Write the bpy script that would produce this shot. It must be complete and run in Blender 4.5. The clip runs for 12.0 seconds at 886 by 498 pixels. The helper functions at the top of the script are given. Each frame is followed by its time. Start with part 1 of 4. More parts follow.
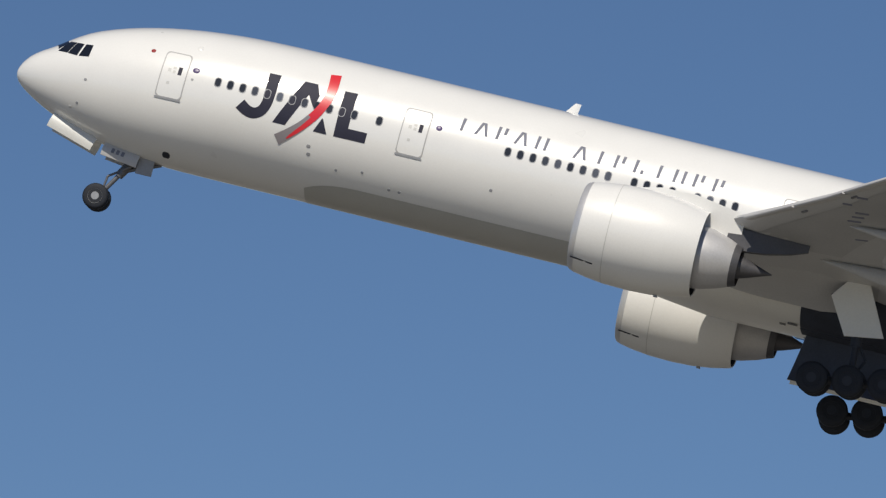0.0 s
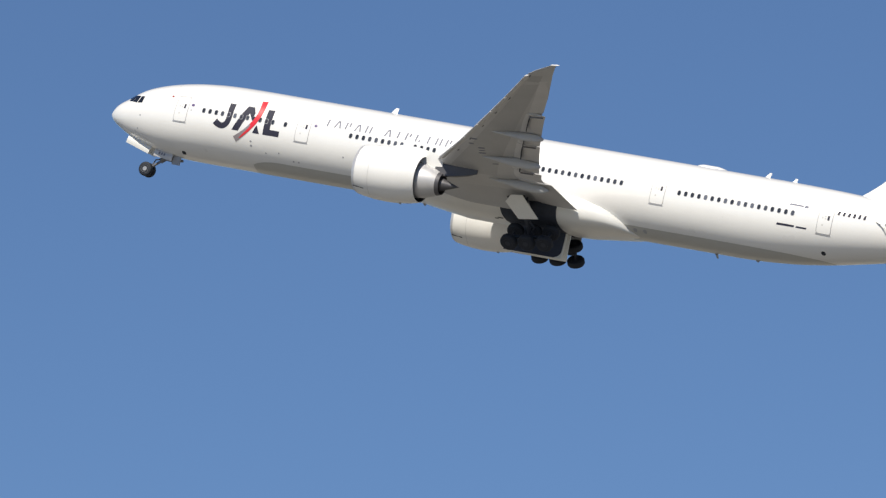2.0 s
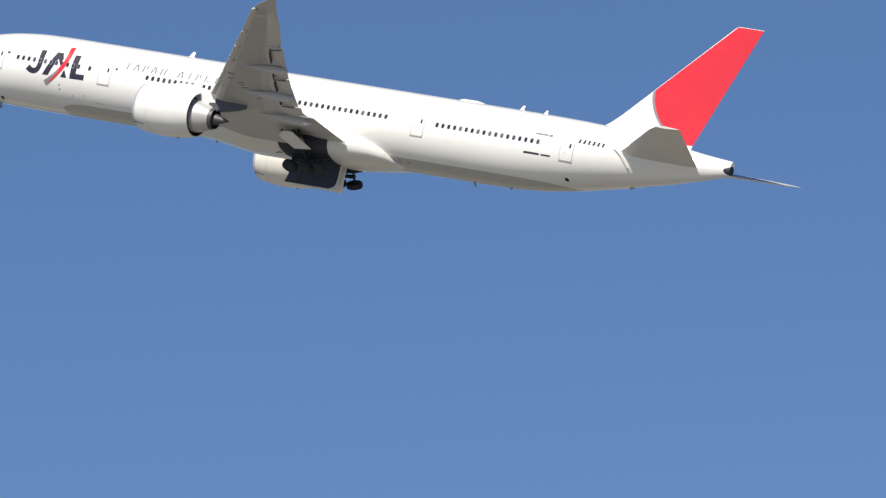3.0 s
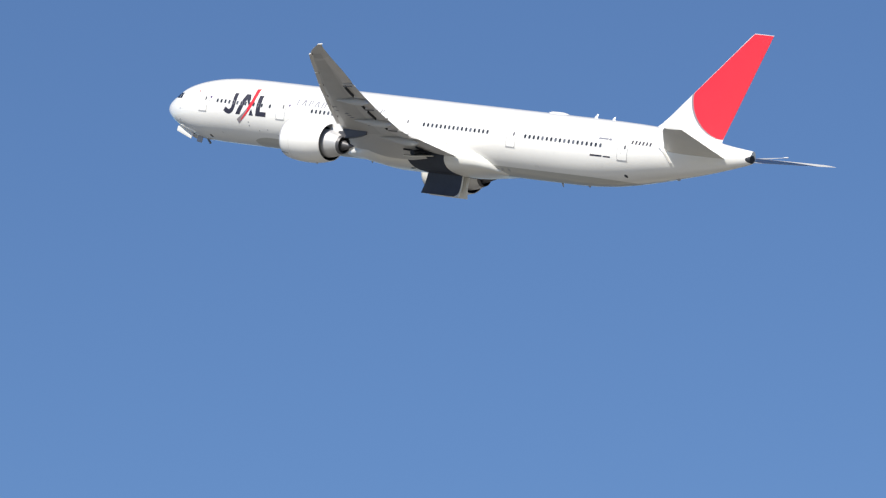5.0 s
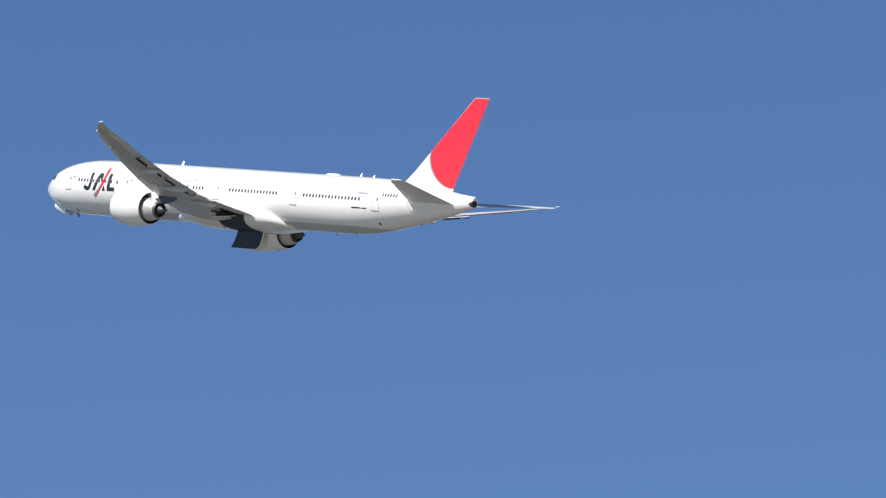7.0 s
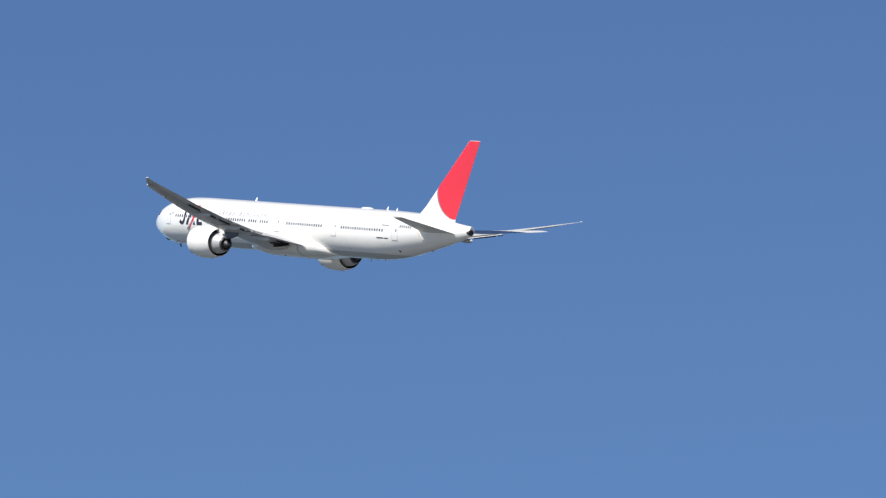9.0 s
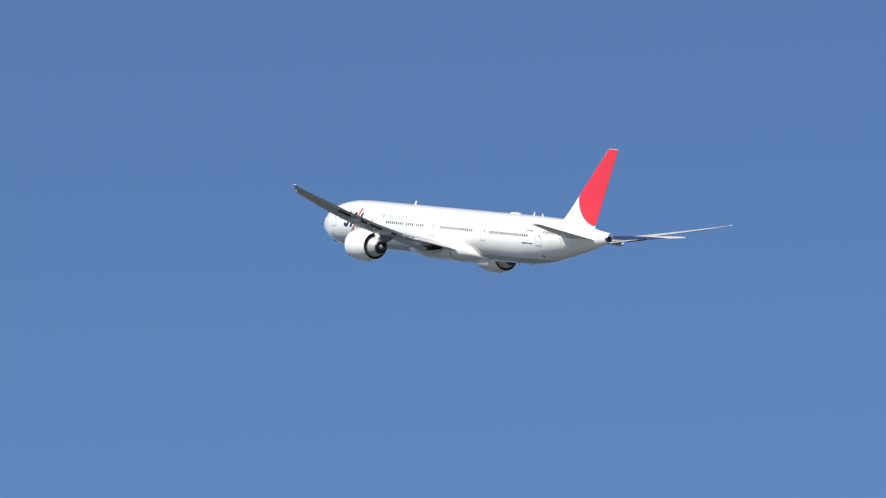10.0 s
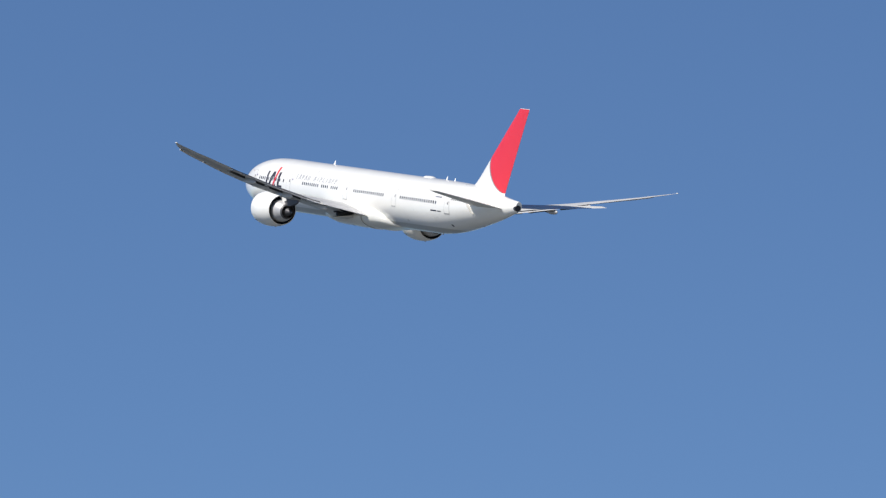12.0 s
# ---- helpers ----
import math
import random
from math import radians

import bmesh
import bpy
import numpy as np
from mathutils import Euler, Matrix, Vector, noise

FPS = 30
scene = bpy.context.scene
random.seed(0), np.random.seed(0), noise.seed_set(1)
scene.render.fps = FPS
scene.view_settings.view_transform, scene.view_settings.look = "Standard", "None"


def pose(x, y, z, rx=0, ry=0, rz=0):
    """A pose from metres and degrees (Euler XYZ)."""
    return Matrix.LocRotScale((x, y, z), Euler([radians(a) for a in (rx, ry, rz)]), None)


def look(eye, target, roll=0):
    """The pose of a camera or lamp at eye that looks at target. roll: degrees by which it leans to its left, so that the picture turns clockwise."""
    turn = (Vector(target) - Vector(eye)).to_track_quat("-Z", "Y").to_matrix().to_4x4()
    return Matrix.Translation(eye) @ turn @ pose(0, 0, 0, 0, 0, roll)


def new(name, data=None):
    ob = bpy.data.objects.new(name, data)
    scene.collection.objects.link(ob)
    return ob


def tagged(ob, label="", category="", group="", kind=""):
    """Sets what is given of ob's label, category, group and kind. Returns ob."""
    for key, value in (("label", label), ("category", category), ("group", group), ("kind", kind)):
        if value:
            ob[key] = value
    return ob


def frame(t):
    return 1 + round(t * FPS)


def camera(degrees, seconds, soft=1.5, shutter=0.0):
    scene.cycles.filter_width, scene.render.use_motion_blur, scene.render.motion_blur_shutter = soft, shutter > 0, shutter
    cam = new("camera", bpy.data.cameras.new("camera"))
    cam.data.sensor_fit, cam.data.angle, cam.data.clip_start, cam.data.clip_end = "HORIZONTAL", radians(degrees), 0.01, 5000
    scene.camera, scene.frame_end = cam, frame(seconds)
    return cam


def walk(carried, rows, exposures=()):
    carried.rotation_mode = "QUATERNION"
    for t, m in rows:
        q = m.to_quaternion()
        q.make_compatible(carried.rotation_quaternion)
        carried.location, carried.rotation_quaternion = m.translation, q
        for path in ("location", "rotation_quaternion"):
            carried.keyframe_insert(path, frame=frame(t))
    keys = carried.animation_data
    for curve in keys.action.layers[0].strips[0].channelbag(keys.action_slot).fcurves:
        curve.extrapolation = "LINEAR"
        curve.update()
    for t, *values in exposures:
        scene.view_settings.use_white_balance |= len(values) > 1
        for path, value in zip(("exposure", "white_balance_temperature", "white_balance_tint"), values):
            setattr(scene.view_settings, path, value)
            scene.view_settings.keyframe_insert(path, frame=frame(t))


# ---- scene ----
# ---------------------------------------------------------------- camera
# a long lens on the ground that pans after the climbing airliner: seconds, tilt up, pan to the left
PAN = [(0, 9.2863, 6.7958), (0.1, 9.1518, 7.7261), (0.2, 9.0937, 8.678), (0.3, 9.0701, 9.6362),
       (0.4, 9.1459, 10.509), (0.5, 9.2332, 11.4034), (0.6, 9.301, 12.3294), (0.7, 9.3661, 13.2112),
       (0.8, 9.4591, 14.0182), (0.9, 9.5494, 14.7314), (1, 9.5794, 15.5764), (1.2, 9.8071, 16.9639),
       (1.5, 10.461, 19.1348), (1.7, 10.8785, 20.2407), (2, 11.5957, 22.1671), (2.3, 12.2681, 23.6289),
       (2.5, 12.4983, 24.56), (2.7, 12.6673, 25.8998), (3, 12.9866, 27.9133), (3.2, 13.072, 29.3423),
       (4.8, 12.365, 40.6589), (5, 12.5866, 41.7336), (5.2, 13.0186, 42.7225), (5.5, 13.3469, 44.1725),
       (5.7, 13.5133, 44.95), (6, 13.8749, 45.9277), (6.2, 14.0657, 46.5806), (6.5, 14.1847, 47.3268),
       (6.7, 14.1808, 47.8009), (7, 14.2842, 48.6295), (7.2, 14.3048, 49.2283), (8.8, 13.4641, 55.1275),
       (9, 13.2533, 55.8923), (9.2, 12.9854, 56.8031), (9.3, 12.8741, 57.2375), (9.5, 12.7457, 57.8052),
       (9.7, 12.65, 58.3509), (9.8, 12.5436, 58.7433), (10, 12.2401, 59.7393), (10.2, 12.0232, 60.6204),
       (10.3, 11.9529, 60.9604), (10.5, 11.7869, 61.2931), (10.7, 11.6639, 61.3798), (10.8, 11.6005, 61.7131),
       (11, 11.4255, 62.4615), (11.2, 11.2365, 62.7296), (11.3, 11.1461, 62.8313), (11.5, 11.1208, 62.9992),
       (11.7, 11.1149, 63.0665), (11.8, 11.0817, 63.2935), (12, 10.8856, 63.7763)]
EYE = (0.0, 0.0, 1.7)
cam = camera(6.0, 12.0, soft=1.3)
walk(cam, [(t, pose(*EYE, 90 + tilt, 0, turn)) for t, tilt, turn in PAN], exposures=[
    (0.0, -0.50, 6760, 10), (0.5, -0.25, 6560, 10), (1.2, -0.06, 6680, 10), (2.5, 0.07, 6750, 10), (3.2, 0.19, 6750, 10), (5.0, 0.30, 6550, 10), (5.5, 0.20, 6540, 10), (6.0, 0.17, 6520, 10), (7.0, 0.29, 6500, 10), (9.5, 0.25, 6500, 10), (12.0, 0.14, 6500, 10)])

# ---------------------------------------------------------------- daylight
SUN_UP, SUN_TURN = radians(48.5), radians(182)
world = bpy.data.worlds.new("sky")
scene.world = world
world.use_nodes = True
wn = world.node_tree.nodes
sky = wn.new("ShaderNodeTexSky")
sky.sky_type, sky.sun_disc = "NISHITA", False
sky.sun_elevation, sky.sun_rotation = SUN_UP, SUN_TURN
sky.altitude, sky.air_density, sky.dust_density, sky.ozone_density = 1200, 0.8, 0.15, 2.5
wn["Background"].inputs["Strength"].default_value = 0.14
depth = wn.new("ShaderNodeVectorMath")  # a deep, clear blue
depth.operation = "MULTIPLY"
depth.inputs[1].default_value = (0.42, 0.512, 0.620)
world.node_tree.links.new(sky.outputs[0], depth.inputs[0])
world.node_tree.links.new(depth.outputs[0], wn["Background"].inputs["Color"])
sun = new("sun", bpy.data.lights.new("sun", "SUN"))
sun.data.energy, sun.data.angle, sun.data.color = 5.0, radians(0.55), (1.0, 0.945, 0.85)
sun.matrix_world = look((math.sin(SUN_TURN) * math.cos(SUN_UP) * 900, math.cos(SUN_TURN) * math.cos(SUN_UP) * 900, math.sin(SUN_UP) * 900), (0, 0, 0))


# ---------------------------------------------------------------- materials
def surface(name, colour, rough=0.4, metal=0.0, coat=0.0, vary=0.06, scale=0.6, bump=0.0, fine=14.0):
    m = bpy.data.materials.new(name)
    m.use_nodes = True
    n, l = m.node_tree.nodes, m.node_tree.links
    b = n["Principled BSDF"]
    tc = n.new("ShaderNodeTexCoord")
    big, small = n.new("ShaderNodeTexNoise"), n.new("ShaderNodeTexNoise")
    for t, s, d in ((big, scale, 3), (small, fine, 5)):
        t.inputs["Scale"].default_value, t.inputs["Detail"].default_value = s, d
        l.new(tc.outputs["Object"], t.inputs["Vector"])
    mix = n.new("ShaderNodeMath")
    mix.operation = "ADD"
    l.new(big.outputs["Fac"], mix.inputs[0])
    l.new(small.outputs["Fac"], mix.inputs[1])
    ramp = n.new("ShaderNodeMapRange")
    ramp.inputs["From Min"].default_value, ramp.inputs["From Max"].default_value = 0.6, 1.4
    ramp.inputs["To Min"].default_value, ramp.inputs["To Max"].default_value = 1 - vary, 1 + vary
    l.new(mix.outputs[0], ramp.inputs["Value"])
    tint = n.new("ShaderNodeVectorMath")
    tint.operation = "SCALE"
    tint.inputs[0].default_value = colour
    l.new(ramp.outputs["Result"], tint.inputs["Scale"])
    l.new(tint.outputs["Vector"], b.inputs["Base Color"])
    rr = n.new("ShaderNodeMapRange")
    rr.inputs["To Min"].default_value, rr.inputs["To Max"].default_value = max(0.02, rough - 0.06), rough + 0.06
    l.new(big.outputs["Fac"], rr.inputs["Value"])
    l.new(rr.outputs["Result"], b.inputs["Roughness"])
    b.inputs["Metallic"].default_value = metal
    b.inputs["Coat Weight"].default_value = coat
    b.inputs["Coat Roughness"].default_value = 0.08
    if bump:
        bp = n.new("ShaderNodeBump")
        bp.inputs["Strength"].default_value, bp.inputs["Distance"].default_value = bump, 0.02
        l.new(small.outputs["Fac"], bp.inputs["Height"])
        l.new(bp.outputs["Normal"], b.inputs["Normal"])
    return m


WHITE = surface("white_paint", (0.82, 0.82, 0.80), 0.30, coat=0.8, vary=0.03)
COWL = surface("cowl_paint", (0.82, 0.82, 0.80), 0.38, coat=0.3, vary=0.04)
FLAP = surface("flap_grey", (0.54, 0.54, 0.545), 0.42, vary=0.09, scale=0.5)
WING = surface("wing_grey", (0.47, 0.475, 0.48), 0.42, vary=0.10, scale=0.35)
WING_BOX = surface("wing_box_grey", (0.39, 0.395, 0.40), 0.45, vary=0.14, scale=0.4)
WING_LIGHT = surface("light_wing_grey", (0.62, 0.62, 0.60), 0.4, vary=0.08, scale=0.5)
FAIRING = surface("fairing_paint", (0.74, 0.74, 0.71), 0.36, coat=0.2, vary=0.05)
BARE = surface("polished_aluminium", (0.70, 0.70, 0.70), 0.4, metal=0.5, vary=0.05)
NOZZLE = surface("dark_nozzle_metal", (0.10, 0.10, 0.11), 0.5, metal=0.4, vary=0.18, scale=1.5)
CORE = surface("core_cowl_metal", (0.54, 0.54, 0.55), 0.48, metal=0.35, vary=0.10, scale=1.2)
# near-black that stands for the shade inside the wheel wells
WELL_SHADE = surface("well_shade_grey", (0.026, 0.033, 0.052), 0.7, vary=0.3, scale=1.5)
DARK = surface("dark_cavity", (0.02, 0.024, 0.034), 0.7, vary=0.3)
# main gear steel with the shade under wing and belly put into its colour
GEAR_SHADED = surface("shaded_gear_steel", (0.018, 0.023, 0.036), 0.6, vary=0.25, scale=3)
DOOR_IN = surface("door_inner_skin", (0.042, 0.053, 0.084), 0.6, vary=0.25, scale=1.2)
GAP = surface("gap_grey", (0.17, 0.17, 0.175), 0.7, vary=0.3, scale=2)
RUBBER = surface("tyre_rubber", (0.012, 0.016, 0.025), 0.75, vary=0.25, scale=3, bump=0.3)
STEEL = surface("gear_steel", (0.16, 0.165, 0.18), 0.45, metal=0.3, vary=0.15, scale=3)
RIM = surface("wheel_rim", (0.32, 0.33, 0.35), 0.45, metal=0.3, vary=0.15, scale=3)
RED = surface("red_paint", (0.70, 0.026, 0.04), 0.34, coat=0.3, vary=0.04)
SILVER = surface("silver_paint", (0.30, 0.275, 0.295), 0.35, metal=0.2, vary=0.05)
INK = surface("dark_ink", (0.028, 0.029, 0.05), 0.6, vary=0.15, scale=2)
GREY_INK = surface("grey_ink", (0.20, 0.21, 0.26), 0.6, vary=0.1, scale=2)
for m in (INK, GREY_INK):
    m.node_tree.nodes["Principled BSDF"].inputs["Specular IOR Level"].default_value = 0.25
SEAM = surface("seam_grey", (0.33, 0.34, 0.36), 0.5, vary=0.15, scale=3)
DOOR_LINE = surface("door_line_grey", (0.44, 0.44, 0.44), 0.5, vary=0.12, scale=3)
SEAM_PALE = surface("pale_seam", (0.60, 0.60, 0.58), 0.4, vary=0.1)
PANE = surface("window_pane", (0.03, 0.033, 0.04), 0.12, coat=0.5, vary=0.3, scale=0.9)
n, l = PANE.node_tree.nodes, PANE.node_tree.links  # some panes paler at random
info, shade, lift = n.new("ShaderNodeObjectInfo"), n.new("ShaderNodeMapRange"), n.new("ShaderNodeVectorMath")
shade.inputs["From Min"].default_value, shade.inputs["From Max"].default_value = 0.45, 1.0
shade.inputs["To Min"].default_value, shade.inputs["To Max"].default_value = 1.0, 4.5
lift.operation = "SCALE"
l.new(info.outputs["Random"], shade.inputs["Value"])
l.new(shade.outputs["Result"], lift.inputs["Scale"])
l.new(n["Principled BSDF"].inputs["Base Color"].links[0].from_socket, lift.inputs[0])
l.new(lift.outputs["Vector"], n["Principled BSDF"].inputs["Base Color"])
BELLY = surface("belly_grey", (0.49, 0.49, 0.46), 0.34, coat=0.4, vary=0.06)
COCKPIT = surface("windscreen_pane", (0.012, 0.014, 0.02), 0.08, coat=0.6, vary=0.2)
BLUE_LENS = surface("violet_lens", (0.10, 0.07, 0.19), 0.35, vary=0.1)
RED_LENS = surface("red_lens", (0.30, 0.03, 0.03), 0.35, vary=0.1)


# ---------------------------------------------------------------- mesh tools
def part(name, bm, material, parent=None, label="", at=None, smooth=True, inner=None):
    """Links a bmesh as one mesh object under a thing or a part; at: its pose there."""
    bmesh.ops.recalc_face_normals(bm, faces=bm.faces[:])
    me = bpy.data.meshes.new(name)
    bm.to_mesh(me)
    bm.free()
    me.materials.append(material)
    if inner:
        me.materials.append(inner)
    if smooth:
        me.shade_smooth()
        me.set_sharp_from_angle(angle=radians(38))
    ob = new(name, me)
    if parent:
        ob.parent = parent
    if at is not None:
        ob.matrix_basis = at
    if label:
        ob["label"] = label
    return ob


def rings(bm, loops, closed=True, cap=True):
    """Skins a row of point loops of equal length."""
    vs = [[bm.verts.new(p) for p in loop] for loop in loops]
    n = len(vs[0])
    for a, b in zip(vs, vs[1:]):
        for i in range(n if closed else n - 1):
            j = (i + 1) % n
            bm.faces.new((a[i], a[j], b[j], b[i]))
    if cap and closed:
        bm.faces.new(vs[0])
        bm.faces.new(vs[-1])
    return vs


def turned(profile, n=40, centre=(0, 0, 0), axis="x"):
    """A turned body: rows of (place along the axis, radius)."""
    bm = bmesh.new()
    loops = []
    for u, r in profile:
        r = max(r, 0.004)
        ring = []
        for k in range(n):
            a = 2 * math.pi * k / n
            c, s = r * math.cos(a), r * math.sin(a)
            p = (u, c, s) if axis == "x" else (c, u, s) if axis == "y" else (c, s, u)
            ring.append(Vector(p) + Vector(centre))
        loops.append(ring)
    rings(bm, loops)
    return bm


def tube(bm, a, b, r0, r1=None, n=12):
    a, b = Vector(a), Vector(b)
    r1 = r0 if r1 is None else r1
    q = (b - a).to_track_quat("Z", "Y")
    loops = []
    for p, r in ((a, r0), (b, r1)):
        loops.append([p + q @ Vector((r * math.cos(2 * math.pi * k / n), r * math.sin(2 * math.pi * k / n), 0)) for k in range(n)])
    rings(bm, loops)


def slab(bm, corners, thick):
    """A plate with bevel-like chamfered rim from a flat polygon."""
    c = [Vector(p) for p in corners]
    nrm = (c[1] - c[0]).cross(c[2] - c[1]).normalized()
    mid = sum(c, Vector()) / len(c)
    e = thick * 0.35
    loops = []
    for off, shrink in ((-thick / 2, e), (-thick / 2 + e, 0), (thick / 2 - e, 0), (thick / 2, e)):
        loops.append([p + nrm * off + (mid - p).normalized() * shrink for p in c])
    rings(bm, loops)


def blend(x, table, k):
    """Smooth value of column k of a table ordered by its first column."""
    if x <= table[0][0]:
        return table[0][k]
    for a, b in zip(table, table[1:]):
        if x <= b[0]:
            f = (x - a[0]) / (b[0] - a[0])
            return a[k] + (b[k] - a[k]) * f
    return table[-1][k]


# ---------------------------------------------------------------- ground
def sheet(name, x0, x1, y0, y1, z, material, label, category):
    bm = bmesh.new()
    n = 12
    v = [[bm.verts.new((x0 + (x1 - x0) * i / n, y0 + (y1 - y0) * j / n, z)) for i in range(n + 1)] for j in range(n + 1)]
    for j in range(n):
        for i in range(n):
            bm.faces.new((v[j][i], v[j][i + 1], v[j + 1][i + 1], v[j + 1][i]))
    return tagged(part(name, bm, material, smooth=False), label, category, kind="structure")


GRASS = surface("dry_grass", (0.255, 0.236, 0.195), 0.9, vary=0.2, scale=0.03, fine=0.6)
DARK_BOUNCE = surface("dark_grey_bounce", (0.06, 0.06, 0.062), 0.85, vary=0.2, scale=0.02, fine=0.5)
sheet("ground", -9000, 9000, -9000, 9000, 0, GRASS, "pale dry grass and concrete airfield ground reaching the horizon", "ground")
# unseen water sheet, added so the undersides turn darker and bluer late on
BLUE_BOUNCE = surface("dark_blue_bounce", (0.02, 0.035, 0.05), 0.35, vary=0.15, scale=0.02, bump=0.4, fine=0.4)
sheet("water", -9000, -820, -9000, 9000, 0.05, BLUE_BOUNCE, "unseen dark blue sheet added to dim and cool the light bounced from below", "water")
# two unseen dark sheets, added to tune the bounce on belly and wings
sheet("apron", -215, 600, 335, 500, 0.05, DARK_BOUNCE, "unseen dark grey sheet added to darken the light bounced onto the belly", "apron")
sheet("runway", -780, 2500, 565, 745, 0.06, DARK_BOUNCE, "unseen dark grey strip added to darken the bounce under the flight path", "runway")

# ---------------------------------------------------------------- airliner: x runs aft from the nose, z up, port is -y
airliner = tagged(new("airliner"), "white twin-engine wide-body airliner with red tail fin, climbing in flight", "airplane")

# x, top, bottom, half width
HULL = [(0.0, -0.66, -0.70, 0.02), (0.04, -0.44, -0.88, 0.30), (0.18, -0.12, -1.08, 0.46), (0.5, 0.24, -1.32, 0.75),
        (0.9, 0.52, -1.56, 1.04), (1.4, 0.80, -1.82, 1.35), (1.75, 1.06, -1.98, 1.53), (2.3, 1.46, -2.20, 1.80), (3.0, 1.84, -2.44, 2.08),
        (4.4, 2.30, -2.80, 2.50), (5.8, 2.62, -3.00, 2.77), (7.2, 2.84, -3.08, 2.95), (9.0, 3.02, -3.1, 3.07), (11.0, 3.09, -3.1, 3.1),
        (13.0, 3.1, -3.1, 3.1), (50.0, 3.1, -3.1, 3.1), (53.0, 3.1, -3.1, 3.08), (55.0, 3.1, -3.04, 3.02), (57.5, 3.08, -2.84, 2.90), (60.5, 3.02, -2.40, 2.64),
        (63.5, 2.86, -1.80, 2.22), (67.7, 2.36, -0.88, 1.44), (70.4, 1.98, -0.20, 0.86), (72.4, 1.80, 0.36, 0.50), (72.9, 1.76, 0.52, 0.42), (73.1, 1.72, 0.60, 0.36)]


def hull(x):
    """Centre height, half height and half width of the body at x, eased between the stations."""
    def ease(k):
        w, s = 0.0, 0.0
        span = min(0.8, 0.03 + 0.22 * x) if x < 12 else 0.8
        for d, g in ((-1, 1), (-0.5, 2), (0, 3), (0.5, 2), (1, 1)):
            s += g * blend(min(max(x + d * span, 0), 73.1), HULL, k)
            w += g
        return s / w
    top, bot, half = (ease(1), ease(2), ease(3)) if 0.15 < x < 72.4 else (blend(x, HULL, 1), blend(x, HULL, 2), blend(x, HULL, 3))
    return (top + bot) / 2, (top - bot) / 2, half


def skin(x, z, out=0.0):
    """The point on the port side of the body."""
    c, rz, ry = hull(x)
    s = min(0.999, max(-0.999, (z - c) / rz))
    w = math.sqrt(1 - s * s)
    n = Vector((0, -w / ry, s / rz)).normalized()
    return Vector((x, -ry * w, z)) + n * out


def build_fuselage():
    bm = bmesh.new()
    xs = [0.0, 0.02, 0.05, 0.1, 0.18, 0.3, 0.45, 0.65, 0.9, 1.15, 1.4, 1.7, 2.0, 2.3, 2.7, 3.1]
    xs += [3.6 + 0.6 * k for k in range(17)] + [14 + 2.0 * k for k in range(19)] + [51 + 0.75 * k for k in range(29)] + [72.4, 72.7, 72.9, 73.05, 73.1]
    n = 72
    loops = []
    for x in xs:
        c, rz, ry = hull(x)
        loops.append([(x, ry * math.sin(2 * math.pi * k / n), c + rz * math.cos(2 * math.pi * k / n)) for k in range(n)])
    rings(bm, loops)
    return part("fuselage", bm, WHITE, airliner, "glossy white fuselage skin")


fuselage = build_fuselage()


def belly_paint():
    """The grey painted underside with its round fore end."""
    bm = bmesh.new()
    rows = []
    for k in range(120):
        x = 12.82 + 48.5 * k / 119
        edge = -2.38 if x > 15.6 else -3.1 + 0.72 * math.sqrt(max(0.0, 1 - ((15.6 - x) / 2.78) ** 2))
        c, rz, ry = hull(x)
        s = (edge - c) / rz
        if s < -0.999:
            continue
        a = math.acos(-s)
        rows.append([bm.verts.new((x, (ry + 0.008) * math.sin(a * (j / 10 - 1)), c - (rz + 0.008) * math.cos(a * (j / 10 - 1)))) for j in range(21)])
    for a, b in zip(rows, rows[1:]):
        for i in range(20):
            bm.faces.new((a[i], a[i + 1], b[i + 1], b[i]))
    return part("belly_paint", bm, BELLY, airliner, "grey painted belly area")


belly_paint()


def patch(name, corners, material, parent, out=0.008, nu=6, nz=6, label=""):
    """A painted patch on the port skin between four (x, z) corners: low fore, low aft, high aft, high fore."""
    bm = bmesh.new()
    a, b, c, d = [Vector((p[0], p[1], 0)) for p in corners]
    v = []
    for j in range(nz + 1):
        lo, hi = j / nz, 1 - j / nz
        row = []
        for i in range(nu + 1):
            u = i / nu
            p = (a * (1 - u) + b * u) * hi + (d * (1 - u) + c * u) * lo
            row.append(bm.verts.new(skin(p.x, p.y, out)))
        v.append(row)
    for j in range(nz):
        for i in range(nu):
            bm.faces.new((v[j][i], v[j][i + 1], v[j + 1][i + 1], v[j + 1][i]))
    return part(name, bm, material, parent, label)


def ribbon(name, centre, width, material, parent, out=0.012, label=""):
    """A curved painted band on the port skin along (x, z) points."""
    bm = bmesh.new()
    rows = []
    for k, p in enumerate(centre):
        q, r = Vector(centre[max(k - 1, 0)]), Vector(centre[min(k + 1, len(centre) - 1)])
        t = (r - q).normalized()
        s = Vector((-t.y, t.x)) * width(k / (len(centre) - 1)) / 2
        row = []
        for f in (-1, -0.33, 0.33, 1):
            w = Vector(p) + s * f
            row.append(bm.verts.new(skin(w.x, w.y, out)))
        rows.append(row)
    for a, b in zip(rows, rows[1:]):
        for i in range(3):
            bm.faces.new((a[i], a[i + 1], b[i + 1], b[i]))
    return part(name, bm, material, parent, label)


